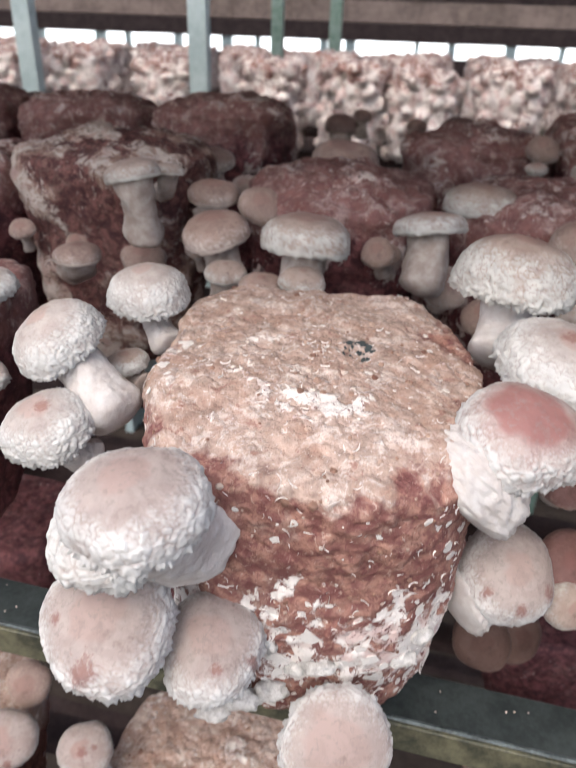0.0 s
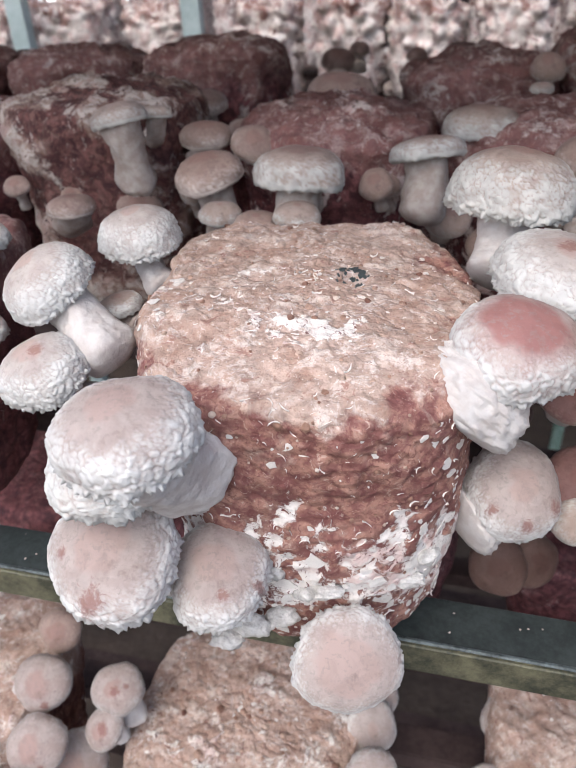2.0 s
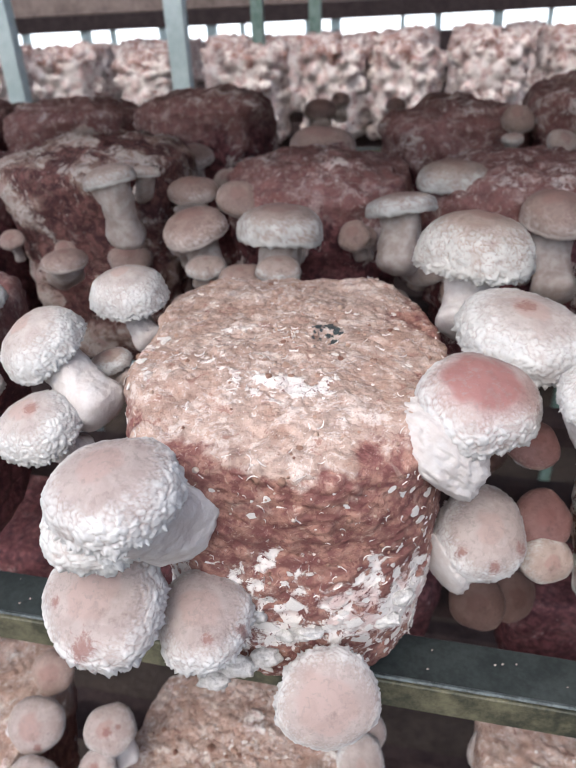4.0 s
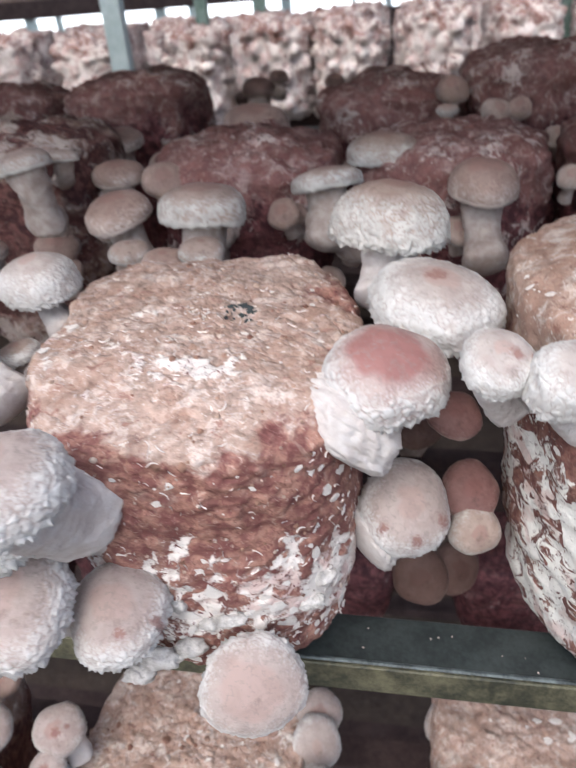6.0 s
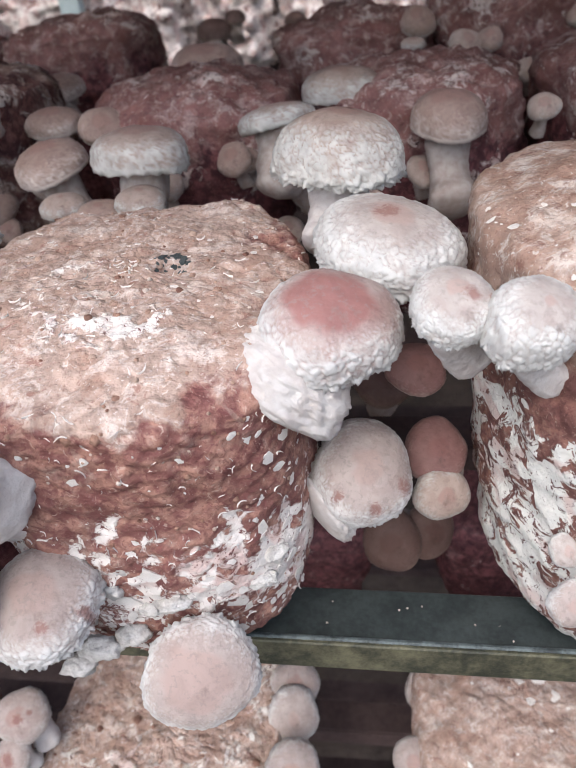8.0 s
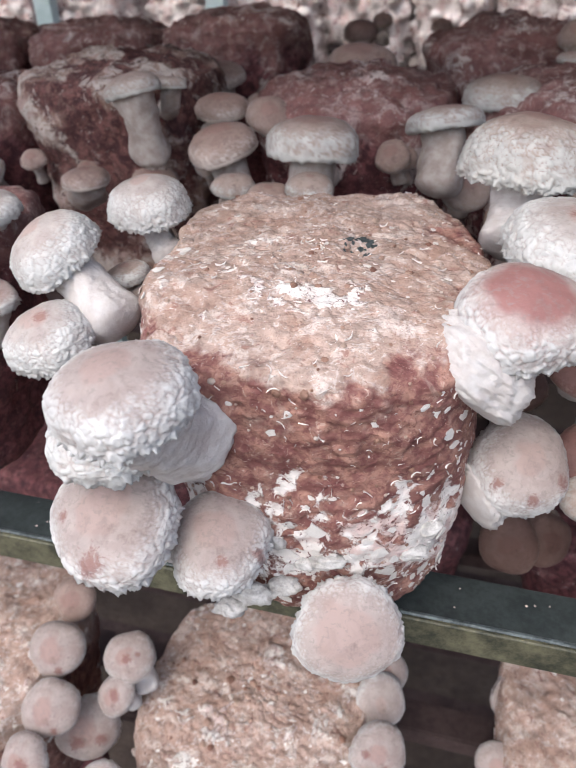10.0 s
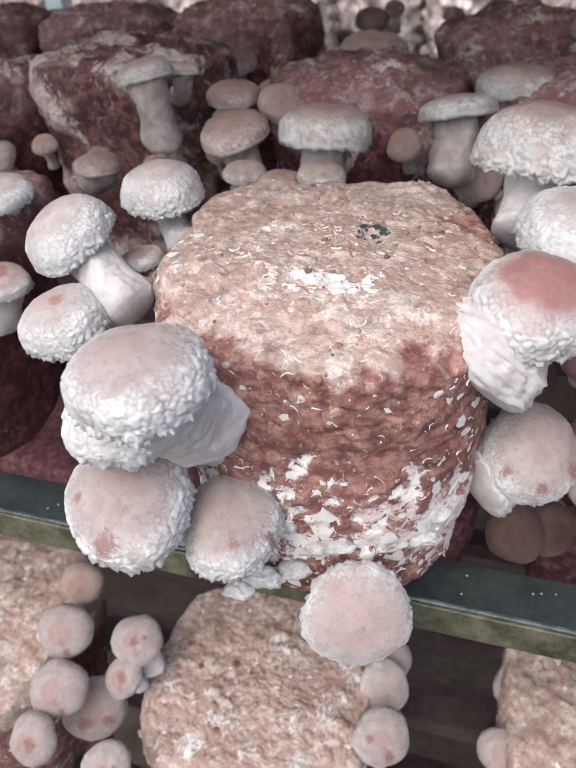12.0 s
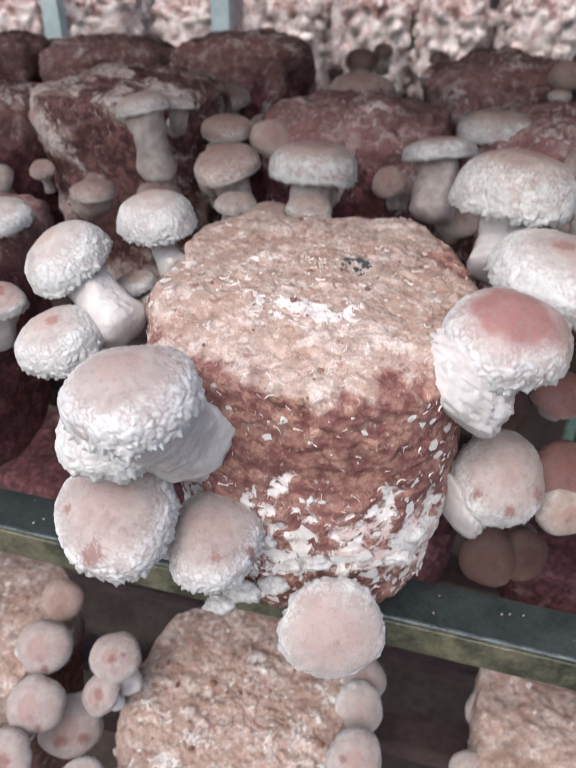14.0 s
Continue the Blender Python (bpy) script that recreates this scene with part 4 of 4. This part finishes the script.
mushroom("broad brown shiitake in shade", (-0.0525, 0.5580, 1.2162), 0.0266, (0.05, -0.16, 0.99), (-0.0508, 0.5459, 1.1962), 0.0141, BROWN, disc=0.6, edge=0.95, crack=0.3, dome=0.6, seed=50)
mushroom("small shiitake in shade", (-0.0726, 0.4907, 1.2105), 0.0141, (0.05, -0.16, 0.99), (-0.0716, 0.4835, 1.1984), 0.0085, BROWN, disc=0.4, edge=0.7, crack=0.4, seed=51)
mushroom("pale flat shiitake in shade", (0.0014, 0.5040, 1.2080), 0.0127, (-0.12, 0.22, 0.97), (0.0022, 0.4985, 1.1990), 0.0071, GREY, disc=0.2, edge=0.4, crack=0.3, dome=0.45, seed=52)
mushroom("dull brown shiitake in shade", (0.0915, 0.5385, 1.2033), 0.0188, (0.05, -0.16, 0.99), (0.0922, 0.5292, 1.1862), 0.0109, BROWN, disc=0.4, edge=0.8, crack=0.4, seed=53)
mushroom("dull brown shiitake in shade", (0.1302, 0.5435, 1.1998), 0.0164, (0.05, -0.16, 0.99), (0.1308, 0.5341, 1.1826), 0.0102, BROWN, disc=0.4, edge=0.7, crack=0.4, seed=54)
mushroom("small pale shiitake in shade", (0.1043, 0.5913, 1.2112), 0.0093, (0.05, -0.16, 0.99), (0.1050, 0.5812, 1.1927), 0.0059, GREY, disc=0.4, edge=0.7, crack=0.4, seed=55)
mushroom("dark shiitake standing on the row behind", (0.0474, 0.7474, 1.2196), 0.0242, (0.05, -0.16, 0.99), (0.0489, 0.7248, 1.1780), 0.0189, BROWN_SHADED, disc=0.6, edge=0.95, crack=0.3, dome=0.8, seed=56)
mushroom("dark shiitake standing on the row behind", (-0.4045, 0.7084, 1.2255), 0.0253, (0.05, -0.16, 0.99), (-0.4022, 0.6922, 1.1985), 0.0158, BROWN_SHADED, disc=0.6, edge=0.95, crack=0.3, dome=0.8, seed=57)
mushroom("dark shiitake in the back row", (-0.1854, 0.7726, 1.2363), 0.0158, (0.05, -0.16, 0.99), (-0.1813, 0.7543, 1.2015), 0.0147, BROWN_SHADED, disc=0.6, edge=0.95, crack=0.3, dome=0.9, seed=58)
mushroom("dark shiitake in the back row", (-0.1976, 0.7276, 1.2213), 0.0173, (0.05, -0.16, 0.99), (-0.1967, 0.7147, 1.1976), 0.0130, BROWN_SHADED, disc=0.6, edge=0.95, crack=0.3, dome=0.8, seed=59)
mushroom("dark shiitake in the back row", (-0.0775, 0.7486, 1.2205), 0.0173, (0.05, -0.16, 0.99), (-0.0767, 0.7357, 1.1967), 0.0130, BROWN_SHADED, disc=0.6, edge=0.95, crack=0.3, dome=0.8, seed=60)
mushroom("dark shiitake in the back row", (-0.0565, 0.7570, 1.2290), 0.0108, (0.05, -0.16, 0.99), (-0.0558, 0.7467, 1.2100), 0.0076, BROWN_SHADED, disc=0.6, edge=0.95, crack=0.3, dome=0.8, seed=61)
mushroom("dark shiitake in the back row", (0.0025, 0.7634, 1.2215), 0.0108, (0.05, -0.16, 0.99), (0.0032, 0.7531, 1.2024), 0.0076, BROWN_SHADED, disc=0.6, edge=0.95, crack=0.3, dome=0.8, seed=62)

# on the neighbour to the other side
mushroom("pale shiitake with a reddish centre, in the shade of the shelf", (-0.1742, 0.2233, 1.1678), 0.0120, (0.16, -0.21, 0.96), (-0.1874, 0.2271, 1.1425), 0.0087, ROSE, disc=0.5, edge=0.8, seed=64)
mushroom("pale shiitake clump on the neighbouring block", (-0.1848, 0.2536, 1.1974), 0.0135, (0.06, -0.23, 0.97), (-0.1992, 0.2638, 1.1818), 0.0077, PALE, disc=0.2, edge=0.4, seed=65)
mushroom("tan shiitake bud in shade", (-0.1879, 0.3494, 1.1837), 0.0139, (0.02, -0.01, 1.00), (-0.1975, 0.3629, 1.1709), 0.0098, BROWN, disc=0.3, edge=0.9, crack=0.3, seed=66)

# on the shelf below
mushroom("small round tan shiitake on the lower shelf", (-0.1889, 0.2011, 0.9423), 0.0166, (0.04, -0.66, 0.75), (-0.2138, 0.2042, 0.9206), 0.0066, TAN_SHADED, disc=0.5, edge=1.0, crack=0.5, bruise=((0.35, -0.7, 0.18),), seed=68)
mushroom("small tan shiitake with a brown star crack", (-0.1448, 0.2078, 0.9372), 0.0150, (0.06, -0.53, 0.85), (-0.1382, 0.2094, 0.9010), 0.0072, TAN_SHADED, disc=0.35, edge=0.8, crack=0.6, bruise=((0.05, -0.1, 0.26), (0.45, 0.1, 0.16)), seed=69)
mushroom("small shiitake with a rosy centre on the lower shelf", (-0.1486, 0.1906, 0.9230), 0.0116, (-0.07, -0.66, 0.75), (-0.1441, 0.2001, 0.8990), 0.0053, TAN_SHADED, disc=0.5, edge=0.8, crack=0.6, bruise=((0.1, 0.1, 0.4),), seed=70)
mushroom("small round tan shiitake on the lower shelf", (-0.1809, 0.1729, 0.9281), 0.0165, (0.09, -0.65, 0.75), (-0.2039, 0.1778, 0.8904), 0.0069, TAN_SHADED, disc=0.5, edge=1.0, crack=0.5, bruise=((0.35, -0.7, 0.18),), seed=71)
mushroom("shaded tan shiitake with a cracked cap on the lower shelf", (-0.1698, 0.1829, 0.8933), 0.0191, (0.25, -0.69, 0.68), (-0.1890, 0.1915, 0.8595), 0.0074, TAN_SHADED, disc=0.5, edge=0.9, crack=0.6, bruise=((-0.3, -0.3, 0.3), (0.5, -0.3, 0.25)), seed=72)
mushroom("small round tan shiitake on the lower shelf", (-0.1845, 0.1467, 0.9188), 0.0139, (0.04, -0.73, 0.68), (-0.2090, 0.1554, 0.8871), 0.0061, TAN_SHADED, disc=0.5, edge=1.0, crack=0.5, bruise=((0.1, 0.0, 0.35),), seed=73)
mushroom("small tan shiitake with a star crack on the lower shelf", (-0.1382, 0.1441, 0.9150), 0.0130, (0.13, -0.65, 0.75), (-0.1475, 0.1541, 0.8792), 0.0060, TAN_SHADED, disc=0.3, edge=0.8, crack=0.6, bruise=((0.05, -0.1, 0.26), (0.45, 0.1, 0.16)), seed=74)
mushroom("brown shaded shiitake on the lower shelf", (-0.1949, 0.2360, 0.9434), 0.0136, (0.15, -0.72, 0.68), (-0.2162, 0.2513, 0.9199), 0.0065, BROWN, disc=0.5, edge=1, crack=0.2, seed=75)
mushroom("small shiitake in a pair beside the lower block", (0.0053, 0.2526, 0.8987), 0.0148, (0.17, -0.55, 0.82), (-0.0008, 0.2564, 0.8696), 0.0074, TAN_SHADED, disc=0.4, edge=0.8, crack=0.6, seed=76)
mushroom("small pale shiitake in a pair beside the lower block", (0.0054, 0.2329, 0.8965), 0.0160, (0.25, -0.69, 0.68), (-0.0128, 0.2390, 0.8732), 0.0077, TAN, disc=0.3, edge=0.7, crack=0.7, seed=77)
mushroom("small curled tan shiitake on the lower block", (0.0077, 0.1963, 0.9061), 0.0158, (0.23, -0.62, 0.75), (-0.0064, 0.2004, 0.8816), 0.0068, TAN_SHADED, disc=0.4, edge=0.8, crack=0.7, bruise=((0.1, -0.6, 0.25), (-0.5, 0.1, 0.18)), seed=78)
mushroom("small shiitake pair leaning on a lower block", (0.0901, 0.2613, 0.8767), 0.0158, (-0.08, -0.58, 0.81), (0.1078, 0.2684, 0.8475), 0.0076, TAN_SHADED, disc=0.4, edge=0.8, crack=0.5, seed=79)
mushroom("small shiitake low by a lower block", (0.0768, 0.2174, 0.8772), 0.0130, (-0.07, -0.66, 0.75), (0.0900, 0.2267, 0.8524), 0.0064, TAN_SHADED, disc=0.4, edge=0.8, crack=0.5, seed=80)


# ---- crumbs on the front rail ----
rng = random.Random(21)
verts, faces = [], []
for k in range(60):
    x, y = rng.uniform(-0.35, 0.35), rng.uniform(0.181, 0.200)
    s = rng.uniform(0.0002, 0.0007)
    z = 1.0566 - 0.04 * x
    c = Vector((x, y - 0.03 * x, z + s * 0.4))
    n = len(verts)
    for d in ((1, 0, 0), (0, 1, 0), (-1, 0, 0), (0, -1, 0), (0, 0, 0.8), (0, 0, -0.8)):
        verts.append(tuple(c + Vector(d) * s * rng.uniform(0.6, 1.2)))
    for a, b2 in ((0, 1), (1, 2), (2, 3), (3, 0)):
        faces += [(n + a, n + b2, n + 4), (n + b2, n + a, n + 5)]
me = bpy.data.meshes.new("sawdust_specks")
me.from_pydata(verts, [], faces)
me.materials.append(CRUMB)
tagged(new("sawdust_specks", me), "pale sawdust specks lying on the dark rail", "sawdust", kind="stuff")
